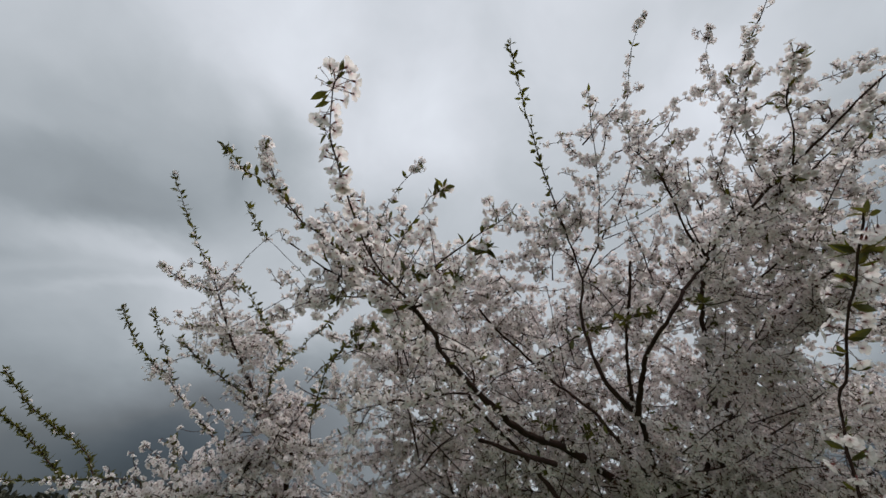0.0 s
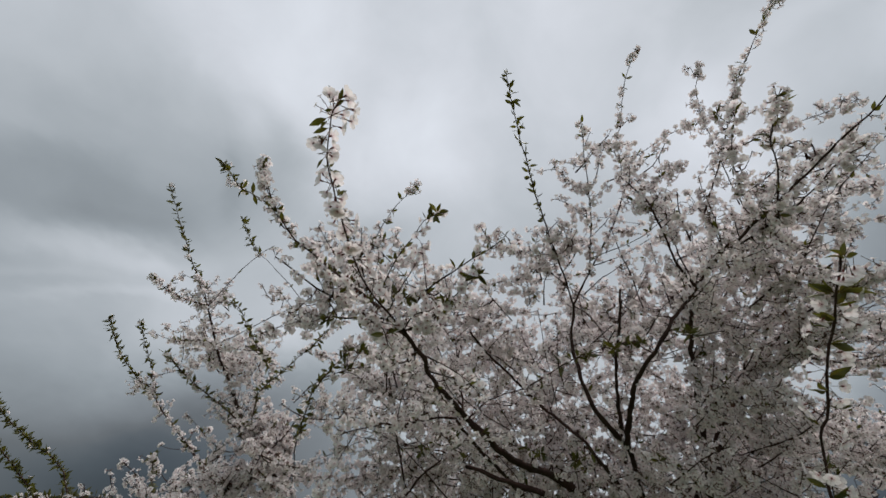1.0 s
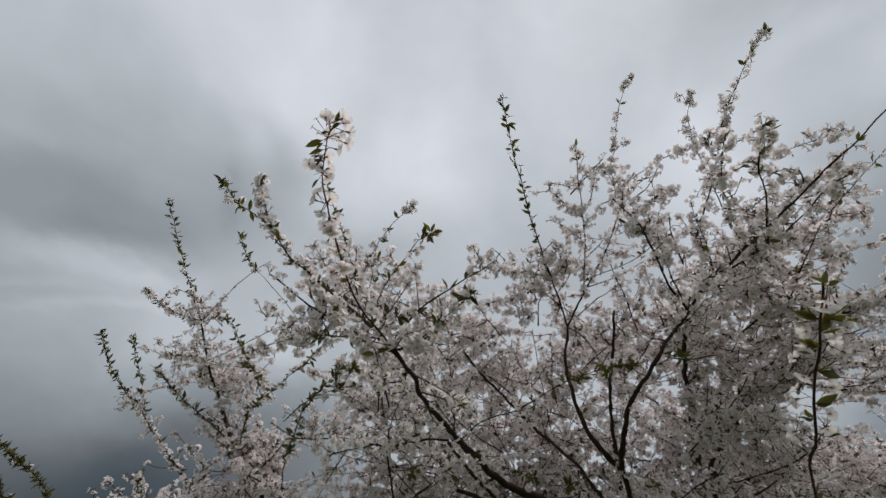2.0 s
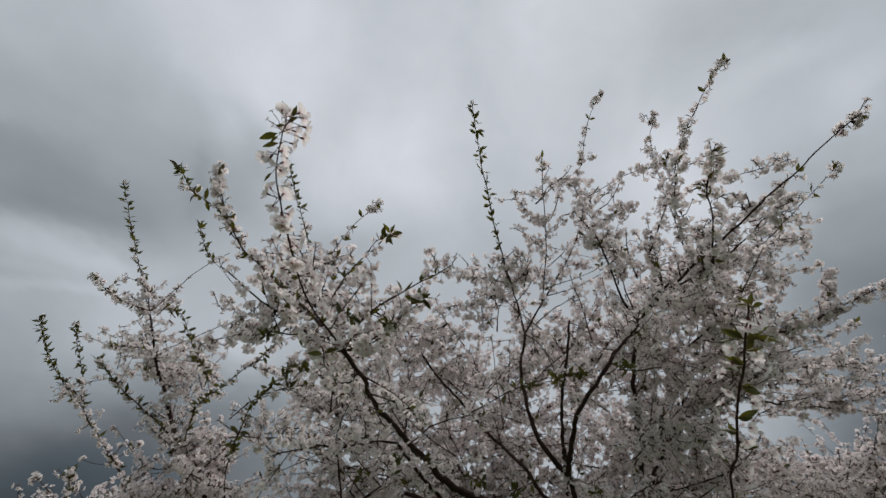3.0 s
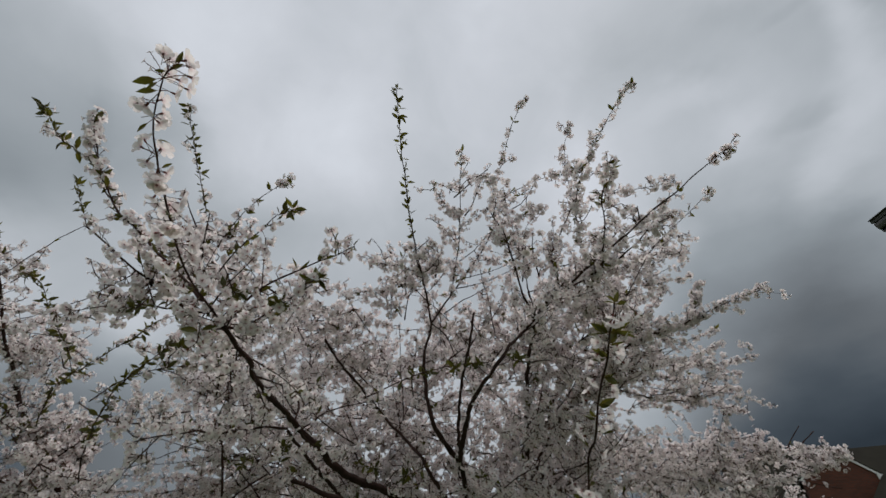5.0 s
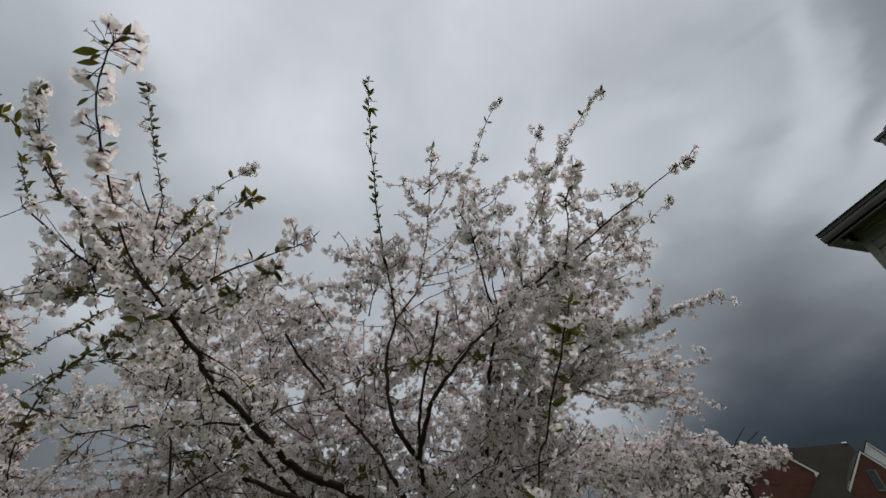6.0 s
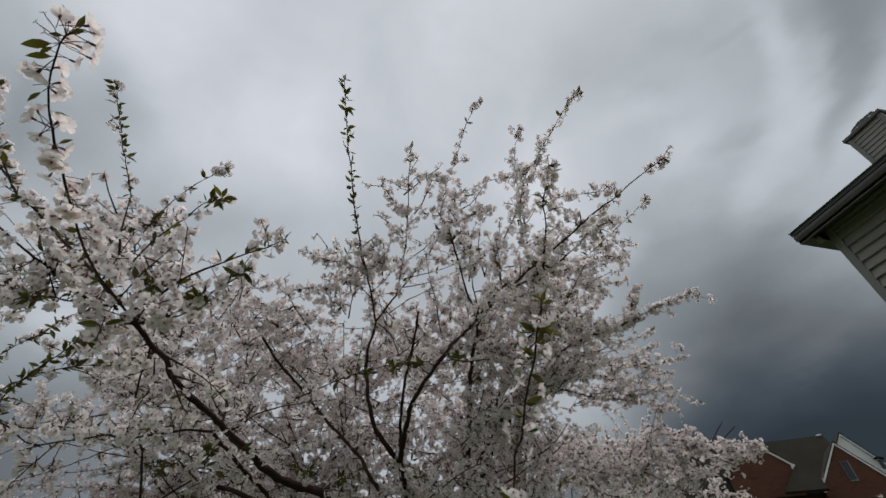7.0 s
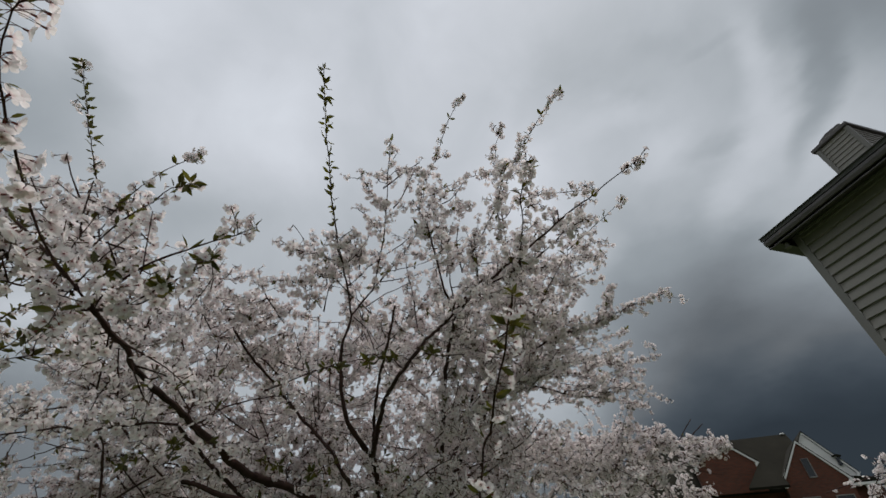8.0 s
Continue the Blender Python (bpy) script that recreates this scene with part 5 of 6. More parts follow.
branch(left_tree, 'limb', [(-0.95, 2.75, 1.25), (-0.783, 2.446, 1.877), (-1.177, 2.625, 2.152), (-1.3, 2.57, 2.245), (-1.451, 2.467, 2.379), (-1.578, 2.372, 2.496), (-1.656, 2.31, 2.551)], 0.016, 0.002, bloom=70, leaf=30, start=0.35, fill=7, detail=2, reach=0.07)
branch(left_tree, 'shoot', [(-1.599, 2.361, 2.506), (-1.681, 2.266, 2.588), (-1.75, 2.172, 2.678), (-1.793, 2.107, 2.762), (-1.84, 2.048, 2.843)], 0.0022, 0.0014, bloom=8, leaf=150, detail=2, tip=1)
branch(left_tree, 'shoot', [(-1.565, 2.385, 2.5), (-1.625, 2.303, 2.659), (-1.669, 2.242, 2.747), (-1.735, 2.176, 2.875)], 0.002, 0.0014, bloom=6, leaf=110, detail=2, tip=1)
branch(left_tree, 'twig', [(-1.153, 2.476, 2.339), (-1.256, 2.53, 2.301), (-1.312, 2.495, 2.228), (-1.383, 2.427, 2.231)], 0.002, 0.0014, bloom=30, leaf=16, detail=2)
branch(left_tree, 'twig', [(-1.021, 2.258, 1.892), (-1.079, 2.197, 2), (-1.117, 2.143, 2.12)], 0.0022, 0.0014, bloom=60, leaf=110, fill=3, detail=2, tip=1, reach=0.06)
branch(left_tree, 'shoot', [(-0.95, 2.75, 1.25), (-1.75, 2.7, 1.65), (-1.708, 2.417, 1.86), (-1.829, 2.423, 1.974), (-1.958, 2.412, 2.078), (-2.143, 2.316, 2.18), (-2.32, 2.208, 2.286), (-2.485, 2.078, 2.445)], 0.008, 0.0018, bloom=4, leaf=190, start=0.4, detail=2, tip=1)
branch(left_tree, 'shoot', [(-1.75, 2.7, 1.65), (-1.845, 2.411, 1.856), (-2.021, 2.341, 1.975), (-2.202, 2.241, 2.109), (-2.367, 2.151, 2.205), (-2.548, 2.009, 2.303)], 0.005, 0.0018, bloom=4, leaf=190, start=0.2, detail=2, tip=1)
branch(left_tree, 'limb', [(-1.75, 2.7, 1.65), (-1.445, 2.404, 1.933), (-1.644, 2.335, 1.939), (-1.84, 2.253, 1.917), (-2.025, 2.169, 1.896), (-2.206, 2.073, 1.898)], 0.005, 0.0016, bloom=22, leaf=90, fill=7, detail=2, reach=0.09)
branch(right_tree, 'limb', [(3.3, 3.9, 1.25), (1.889, 3.333, 2.487), (2.25, 3.249, 2.649), (2.578, 3.165, 2.709), (2.882, 3.059, 2.775), (3.204, 2.911, 2.811)], 0.022, 0.002, bloom=60, start=0.1, fill=30, detail=2, tip=1, reach=0.12)
branch(right_tree, 'limb', [(3.3, 3.9, 1.25), (3.2, 3.5, 1.9), (2.536, 3.104, 2.595), (2.485, 3.033, 2.731), (2.518, 2.984, 2.812)], 0.009, 0.0018, bloom=80, start=0.3, fill=12, detail=2, reach=0.2)
branch(right_tree, 'shoot', [(2.891, 2.932, 2.741), (2.911, 2.885, 2.824), (2.929, 2.838, 2.902)], 0.002, 0.0014, bloom=80, leaf=20, detail=2, tip=1)
branch(right_tree, 'limb', [(3.3, 3.9, 1.25), (3.7, 3.3, 1.7), (3.296, 3.188, 2.476), (3.581, 3.154, 2.671), (3.74, 3.122, 2.733), (3.886, 3.106, 2.766)], 0.012, 0.0018, bloom=80, start=0.3, fill=16, detail=2, reach=0.1)
branch(right_tree, 'limb', [(3.3, 3.9, 1.25), (3.6, 3.2, 1.65), (3.109, 3.037, 2.627), (3.405, 3.014, 2.743), (3.598, 2.956, 2.778)], 0.008, 0.0016, bloom=60, start=0.4, fill=10, detail=2, reach=0.06)
branch(right_tree, 'twig', [(3.43, 3.068, 2.76), (3.47, 2.994, 2.84), (3.505, 2.939, 2.90)], 0.0045, 0.003, leaf=8, detail=2)
branch(right_tree, 'twig', [(3.49, 3.05, 2.755), (3.545, 2.985, 2.825), (3.60, 2.94, 2.875)], 0.0045, 0.003, leaf=8, detail=2)
branch(right_tree, 'limb', [(3.3, 3.9, 1.25), (4.3, 3.2, 1.6), (4.516, 2.758, 2.324), (4.567, 2.644, 2.473), (4.685, 2.607, 2.596), (4.683, 2.592, 2.647)], 0.009, 0.0018, bloom=70, start=0.45, fill=4, detail=2, reach=0.1)
branch(cherry_tree, 'limb', [(0.98, 2.72, 1.42), (1.1, 2.35, 1.5), (1.22, 1.75, 1.62)], 0.014, 0.006)
branch(cherry_tree, 'limb', [(0.98, 2.72, 1.42), (1.24, 3.21, 1.845), (1.5, 3.7, 2.15)], 0.014, 0.002, bloom=60, start=0.3, fill=12, detail=2, reach=0.25)
branch(cherry_tree, 'limb', [(0.98, 2.72, 1.42), (0.74, 3.235, 1.82), (0.5, 3.75, 2.1)], 0.014, 0.002, bloom=60, start=0.3, fill=12, detail=2, reach=0.25)
branch(cherry_tree, 'limb', [(0.98, 2.72, 1.42), (0.99, 3.36, 1.87), (1, 4, 2.2)], 0.014, 0.002, bloom=60, start=0.3, fill=12, detail=2, reach=0.25)
branch(cherry_tree, 'limb', [(0.98, 2.72, 1.42), (1.44, 2.91, 1.745), (1.9, 3.1, 1.95)], 0.014, 0.002, bloom=60, start=0.3, fill=12, detail=2, reach=0.25)
branch(cherry_tree, 'limb', [(0.98, 2.72, 1.42), (0.54, 2.96, 1.77), (0.1, 3.2, 2)], 0.014, 0.002, bloom=60, start=0.3, fill=12, detail=2, reach=0.25)
branch(left_tree, 'limb', [(-0.95, 2.75, 1.25), (-1.225, 3.175, 1.66), (-1.5, 3.6, 1.95)], 0.014, 0.002, bloom=60, start=0.3, fill=12, detail=2, reach=0.25)
branch(left_tree, 'limb', [(-0.95, 2.75, 1.25), (-0.775, 3.225, 1.685), (-0.6, 3.7, 2)], 0.014, 0.002, bloom=60, start=0.3, fill=12, detail=2, reach=0.25)
branch(left_tree, 'limb', [(-0.95, 2.75, 1.25), (-1.425, 2.975, 1.61), (-1.9, 3.2, 1.85)], 0.014, 0.002, bloom=60, start=0.3, fill=12, detail=2, reach=0.25)
branch(left_tree, 'limb', [(-0.95, 2.75, 1.25), (-0.975, 3.325, 1.685), (-1, 3.9, 2)], 0.014, 0.002, bloom=60, start=0.3, fill=12, detail=2, reach=0.25)
branch(right_tree, 'limb', [(3.3, 3.9, 1.25), (2.95, 4.25, 1.685), (2.6, 4.6, 2)], 0.014, 0.002, bloom=60, start=0.3, fill=12, detail=2, reach=0.25)
branch(right_tree, 'limb', [(3.3, 3.9, 1.25), (3.35, 4.4, 1.735), (3.4, 4.9, 2.1)], 0.014, 0.002, bloom=60, start=0.3, fill=12, detail=2, reach=0.25)
branch(right_tree, 'limb', [(3.3, 3.9, 1.25), (3.7, 4.25, 1.685), (4.1, 4.6, 2)], 0.014, 0.002, bloom=60, start=0.3, fill=12, detail=2, reach=0.25)
branch(right_tree, 'limb', [(3.3, 3.9, 1.25), (3.8, 3.9, 1.66), (4.3, 3.9, 1.95)], 0.014, 0.002, bloom=60, start=0.3, fill=12, detail=2, reach=0.25)
branch(right_tree, 'limb', [(3.3, 3.9, 1.25), (2.9, 3.95, 1.685), (2.5, 4, 2)], 0.014, 0.002, bloom=60, start=0.3, fill=12, detail=2, reach=0.25)
# spurs and twigs that fill the crowns
crown_clump(cherry_tree, (0.048, 2.39, 2.431), (0.28, 0.22, 0.16), 29)
crown_clump(cherry_tree, (-0.065, 2.12, 2.43), (0.14, 0.14, 0.1), 6)
crown_clump(cherry_tree, (0.282, 2.288, 2.612), (0.25, 0.2, 0.16), 26)
crown_clump(cherry_tree, (0.179, 1.789, 2.507), (0.16, 0.14, 0.12), 19)
crown_clump(cherry_tree, (0.383, 1.961, 2.753), (0.2, 0.16, 0.1), 12)
crown_clump(cherry_tree, (0.514, 2.376, 2.764), (0.25, 0.25, 0.16), 24)
crown_clump(cherry_tree, (0.36, 2.601, 2.255), (0.35, 0.3, 0.15), 34)
crown_clump(cherry_tree, (0.077, 2.561, 2.2), (0.25, 0.3, 0.1), 22)
crown_clump(cherry_tree, (0.66, 2.708, 2.471), (0.3, 0.3, 0.2), 33)
crown_clump(cherry_tree, (0.923, 2.93, 2.405), (0.35, 0.3, 0.2), 33)
crown_clump(cherry_tree, (0.87, 2.239, 2.83), (0.22, 0.25, 0.14), 11)
crown_clump(cherry_tree, (0.7, 2.73, 2.732), (0.3, 0.3, 0.16), 26)
crown_clump(cherry_tree, (1.022, 2.594, 2.775), (0.3, 0.3, 0.18), 26)
crown_clump(cherry_tree, (1.024, 2.045, 2.955), (0.2, 0.2, 0.14), 11)
crown_clump(cherry_tree, (1.16, 2.006, 2.92), (0.2, 0.2, 0.12), 16)
crown_clump(cherry_tree, (1.365, 2.359, 2.898), (0.3, 0.3, 0.15), 36)
crown_clump(cherry_tree, (1.389, 2.899, 2.655), (0.4, 0.3, 0.2), 32)
crown_clump(cherry_tree, (1.618, 2.891, 2.462), (0.4, 0.3, 0.2), 36)
crown_clump(cherry_tree, (1.56, 2.11, 2.79), (0.25, 0.2, 0.15), 23)
crown_clump(cherry_tree, (1.512, 1.836, 2.863), (0.2, 0.2, 0.14), 18)
crown_clump(cherry_tree, (1.649, 1.738, 2.897), (0.2, 0.2, 0.12), 17)
crown_clump(cherry_tree, (1.816, 2.295, 2.906), (0.3, 0.3, 0.16), 25)
crown_clump(cherry_tree, (1.758, 2.743, 2.768), (0.28, 0.3, 0.16), 27)
crown_clump(cherry_tree, (1.92, 2.857, 2.72), (0.26, 0.3, 0.17), 30)
crown_clump(cherry_tree, (1.122, 1.877, 3.156), (0.16, 0.16, 0.1), 4)
crown_clump(cherry_tree, (1.5, 1.683, 2.92), (0.14, 0.16, 0.1), 11)
crown_clump(left_tree, (-0.603, 2.229, 2.163), (0.16, 0.16, 0.13), 45, detail=2)
crown_clump(left_tree, (-0.726, 2.281, 2.043), (0.16, 0.16, 0.08), 27, detail=2)
crown_clump(left_tree, (-0.805, 2.091, 2.541), (0.1, 0.1, 0.08), 15, detail=2)
crown_clump(left_tree, (-0.813, 2.147, 2.359), (0.08, 0.1, 0.06), 6, detail=2)
crown_clump(left_tree, (-1.191, 2.412, 2.055), (0.08, 0.1, 0.06), 10, detail=2)
crown_clump(cherry_tree, (-0.636, 2.182, 1.887), (0.3, 0.25, 0.06), 14)
crown_clump(cherry_tree, (-0.66, 2.408, 1.871), (0.3, 0.25, 0.13), 24)
crown_clump(cherry_tree, (-0.581, 2.513, 1.921), (0.3, 0.25, 0.06), 14)
crown_clump(cherry_tree, (-0.592, 2.794, 1.906), (0.3, 0.25, 0.13), 24)
crown_clump(cherry_tree, (-0.461, 2.855, 1.96), (0.3, 0.25, 0.06), 14)
crown_clump(cherry_tree, (-0.225, 2.632, 1.918), (0.3, 0.25, 0.13), 24)
crown_clump(cherry_tree, (-0.032, 2.487, 1.954), (0.3, 0.25, 0.06), 15)
crown_clump(cherry_tree, (-0.062, 3.002, 1.958), (0.3, 0.25, 0.13), 26)
crown_clump(cherry_tree, (0.145, 2.788, 2.056), (0.3, 0.25, 0.13), 33)
crown_clump(cherry_tree, (0.276, 2.771, 1.963), (0.3, 0.25, 0.13), 26)
crown_clump(cherry_tree, (0.386, 3.078, 2.104), (0.3, 0.25, 0.13), 33)
crown_clump(cherry_tree, (0.513, 3.099, 2.004), (0.3, 0.25, 0.13), 26)
crown_clump(cherry_tree, (0.682, 2.598, 2.065), (0.3, 0.25, 0.13), 33)
crown_clump(cherry_tree, (0.784, 2.804, 2), (0.3, 0.25, 0.13), 26)
crown_clump(cherry_tree, (0.934, 2.834, 2.108), (0.3, 0.25, 0.13), 33)
crown_clump(cherry_tree, (1.06, 3.08, 2.04), (0.3, 0.25, 0.13), 26)
crown_clump(cherry_tree, (1.217, 3.043, 2.149), (0.3, 0.25, 0.13), 33)
crown_clump(cherry_tree, (1.241, 2.744, 2.026), (0.3, 0.25, 0.13), 32)
crown_clump(cherry_tree, (1.319, 2.509, 2.093), (0.3, 0.25, 0.13), 41)
crown_clump(cherry_tree, (1.528, 2.976, 2.063), (0.3, 0.25, 0.13), 32)
crown_clump(right_tree, (1.578, 2.685, 2.128), (0.3, 0.25, 0.13), 40)
crown_clump(right_tree, (1.616, 2.627, 2.042), (0.3, 0.25, 0.13), 32)
crown_clump(right_tree, (1.85, 2.841, 2.163), (0.3, 0.25, 0.13), 40)
crown_clump(right_tree, (1.9, 2.828, 2.077), (0.3, 0.25, 0.13), 32)
crown_clump(right_tree, (1.778, 2.324, 2.098), (0.3, 0.25, 0.13), 40)
crown_clump(right_tree, (1.908, 2.488, 2.051), (0.3, 0.25, 0.13), 32)
crown_clump(left_tree, (-1.012, 2.265, 1.893), (0.25, 0.2, 0.08), 30, detail=2)
crown_clump(left_tree, (-1.355, 2.356, 1.869), (0.2, 0.2, 0.05), 15, detail=2)
crown_clump(right_tree, (2.374, 3.308, 2.625), (0.4, 0.3, 0.16), 49, detail=2)
crown_clump(right_tree, (2.866, 3.236, 2.656), (0.5, 0.3, 0.16), 59, detail=2)
crown_clump(right_tree, (1.95, 3.198, 2.498), (0.3, 0.3, 0.16), 35, detail=2)
crown_clump(right_tree, (3.36, 3.519, 2.56), (0.3, 0.3, 0.12), 42, detail=2)
crown_clump(right_tree, (3.72, 3.355, 2.468), (0.12, 0.12, 0.05), 12, detail=2)
crown_clump(right_tree, (3.683, 3.177, 2.736), (0.1, 0.1, 0.05), 16, detail=2)
crown_clump(right_tree, (3.881, 3.109, 2.771), (0.07, 0.08, 0.025), 8, detail=2)
crown_clump(right_tree, (3.836, 3.146, 2.804), (0.08, 0.08, 0.05), 14, detail=2)
crown_clump(right_tree, (3.56, 3.155, 2.731), (0.13, 0.1, 0.06), 14, detail=2)
crown_clump(right_tree, (3.046, 3.48, 2.581), (0.4, 0.3, 0.16), 46, detail=2)
crown_clump(right_tree, (4.705, 2.637, 2.376), (0.25, 0.2, 0.15), 19, detail=2)
crown_clump(right_tree, (3.3, 4.3, 1.95), (0.3, 0.3, 0.16), 16, detail=2)
crown_clump(right_tree, (2.8, 4.4, 1.9), (0.3, 0.3, 0.16), 16, detail=2)
crown_clump(right_tree, (3.8, 4.4, 1.9), (0.3, 0.3, 0.16), 16, detail=2)
crown_clump(right_tree, (3.4, 4.8, 1.9), (0.3, 0.3, 0.16), 16, detail=2)
crown_clump(right_tree, (4.1, 4.1, 1.85), (0.3, 0.3, 0.16), 16, detail=2)
crown_clump(right_tree, (2.6, 3.9, 1.9), (0.3, 0.3, 0.16), 16, detail=2)
crown_clump(left_tree, (-1.2, 3.2, 1.85), (0.28, 0.28, 0.14), 15, detail=2)
crown_clump(left_tree, (-0.7, 3.4, 1.9), (0.28, 0.28, 0.14), 15, detail=2)
crown_clump(left_tree, (-1.5, 3.5, 1.8), (0.28, 0.28, 0.14), 15, detail=2)
crown_clump(cherry_tree, (1.2, 3.5, 2), (0.3, 0.3, 0.16), 13, detail=2)
crown_clump(cherry_tree, (0.6, 3.4, 1.95), (0.3, 0.3, 0.16), 13, detail=2)
crown_clump(cherry_tree, (1.6, 3.3, 1.95), (0.3, 0.3, 0.16), 16, detail=2)
crown_clump(cherry_tree, (-0.103, 1.912, 2.292), (0.12, 0.1, 0.045), 9, detail=2)
crown_clump(left_tree, (-0.525, 2.242, 2.26), (0.07, 0.08, 0.05), 9, detail=2)
crown_clump(left_tree, (-1.503, 2.281, 2.501), (0.05, 0.05, 0.03), 6, detail=2)
crown_clump(cherry_tree, (0.178, 1.262, 2.543), (0.09, 0.09, 0.08), 11)
crown_clump(cherry_tree, (0.266, 1.327, 2.523), (0.09, 0.09, 0.07), 11)
crown_clump(cherry_tree, (0.191, 1.178, 2.38), (0.09, 0.08, 0.06), 10)
crown_clump(cherry_tree, (0.074, 1.308, 2.67), (0.06, 0.06, 0.08), 7)
crown_clump(cherry_tree, (0.114, 1.418, 2.744), (0.06, 0.06, 0.08), 7)
crown_clump(cherry_tree, (0.472, 1.718, 2.698), (0.14, 0.1, 0.05), 3)
crown_clump(cherry_tree, (1.035, 1.52, 3.313), (0.09, 0.09, 0.1), 5)
crown_clump(cherry_tree, (1.19, 1.512, 3.217), (0.08, 0.08, 0.08), 4)
crown_clump(cherry_tree, (1.262, 1.488, 2.93), (0.09, 0.09, 0.09), 4)
crown_clump(cherry_tree, (0.857, 1.678, 2.968), (0.1, 0.08, 0.06), 4)
crown_clump(cherry_tree, (0.764, 1.712, 2.874), (0.07, 0.07, 0.06), 5)
crown_clump(cherry_tree, (0.708, 1.809, 2.817), (0.09, 0.08, 0.05), 2)
crown_clump(cherry_tree, (0.842, 1.572, 2.894), (0.06, 0.06, 0.04), 4)
crown_clump(cherry_tree, (2.125, 2.238, 2.905), (0.15, 0.12, 0.035), 6, detail=2)
crown_clump(cherry_tree, (2.421, 2.555, 2.918), (0.15, 0.12, 0.035), 6, detail=2)
crown_clump(cherry_tree, (1.987, 2.262, 2.783), (0.15, 0.12, 0.035), 6, detail=2)
crown_clump(cherry_tree, (2.615, 2.663, 2.947), (0.15, 0.12, 0.035), 6, detail=2)
crown_clump(cherry_tree, (2.845, 2.735, 2.98), (0.15, 0.12, 0.035), 4, detail=2)
crown_clump(cherry_tree, (2.916, 2.84, 2.925), (0.15, 0.12, 0.035), 3, detail=2)
crown_clump(cherry_tree, (2.484, 2.451, 3.026), (0.15, 0.12, 0.035), 5, detail=2)
crown_clump(cherry_tree, (2.116, 2.084, 2.945), (0.15, 0.12, 0.035), 5, detail=2)
crown_clump(cherry_tree, (2.315, 2.652, 2.866), (0.15, 0.12, 0.035), 6, detail=2)
crown_clump(cherry_tree, (2.597, 2.708, 2.91), (0.15, 0.12, 0.035), 5, detail=2)
crown_clump(cherry_tree, (1.947, 1.983, 2.859), (0.15, 0.12, 0.035), 6, detail=2)
crown_clump(cherry_tree, (2.29, 2.365, 2.95), (0.15, 0.12, 0.035), 6, detail=2)
crown_clump(cherry_tree, (2.752, 2.652, 3.023), (0.15, 0.12, 0.035), 4, detail=2)
crown_clump(cherry_tree, (1.669, 2.394, 3.386), (0.16, 0.16, 0.11), 14)
crown_clump(cherry_tree, (1.771, 2.24, 3.27), (0.16, 0.16, 0.11), 14, detail=2)
crown_clump(cherry_tree, (2.042, 2.249, 3.194), (0.16, 0.16, 0.11), 14, detail=2)
crown_clump(cherry_tree, (0.01, 2.19, 2.823), (0.16, 0.16, 0.11), 15, detail=2)
crown_clump(cherry_tree, (1.068, 2.425, 3.003), (0.16, 0.16, 0.11), 15, detail=2)
crown_clump(cherry_tree, (1.302, 2.088, 2.921), (0.16, 0.16, 0.11), 15, detail=2)
crown_clump(cherry_tree, (1.526, 2.228, 2.953), (0.16, 0.16, 0.11), 15, detail=2)
crown_clump(cherry_tree, (1.556, 2.01, 2.853), (0.16, 0.16, 0.11), 15)
crown_clump(cherry_tree, (2.13, 2.521, 3.118), (0.16, 0.16, 0.11), 14)
crown_clump(cherry_tree, (-0.366, 2.66, 2.74), (0.16, 0.16, 0.11), 12)
crown_clump(cherry_tree, (-0.116, 2.517, 2.803), (0.16, 0.16, 0.11), 12, detail=2)
crown_clump(cherry_tree, (0.165, 2.507, 2.719), (0.16, 0.16, 0.11), 12, detail=2)
crown_clump(cherry_tree, (0.68, 2.489, 2.837), (0.16, 0.16, 0.11), 15, detail=2)
crown_clump(cherry_tree, (0.935, 2.398, 2.809), (0.16, 0.16, 0.11), 15, detail=2)
crown_clump(cherry_tree, (1.063, 2.837, 3.066), (0.16, 0.16, 0.11), 15, detail=2)
crown_clump(cherry_tree, (1.23, 2.398, 2.827), (0.16, 0.16, 0.11), 15)
crown_clump(cherry_tree, (2.022, 2.912, 3.149), (0.16, 0.16, 0.11), 15, detail=2)
crown_clump(cherry_tree, (1.707, 2.013, 2.7), (0.16, 0.16, 0.11), 15, detail=2)
crown_clump(cherry_tree, (-0.011, 2.389, 2.555), (0.16, 0.16, 0.11), 12)
crown_clump(cherry_tree, (-0.03, 3.124, 2.864), (0.16, 0.16, 0.11), 12, detail=2)
crown_clump(cherry_tree, (0.426, 3.182, 2.871), (0.16, 0.16, 0.11), 12)
crown_clump(cherry_tree, (0.691, 2.788, 2.7), (0.16, 0.16, 0.11), 12, detail=2)
crown_clump(cherry_tree, (-0.125, 3.218, 2.637), (0.16, 0.16, 0.11), 12)
crown_clump(cherry_tree, (0.077, 2.905, 2.553), (0.16, 0.16, 0.11), 12, detail=2)
crown_clump(cherry_tree, (0.503, 2.548, 2.398), (0.16, 0.16, 0.11), 12, detail=2)
crown_clump(cherry_tree, (0.712, 3.221, 2.732), (0.16, 0.16, 0.11), 12, detail=2)
crown_clump(cherry_tree, (0.971, 3.242, 2.651), (0.16, 0.16, 0.11), 12, detail=2)
crown_clump(cherry_tree, (1.215, 2.969, 2.673), (0.16, 0.16, 0.11), 12, detail=2)
crown_clump(cherry_tree, (1.399, 2.734, 2.55), (0.16, 0.16, 0.11), 15, detail=2)
crown_clump(cherry_tree, (1.523, 2.808, 2.673), (0.16, 0.16, 0.11), 15, detail=2)
crown_clump(cherry_tree, (1.645, 2.276, 2.461), (0.16, 0.16, 0.11), 15, detail=2)
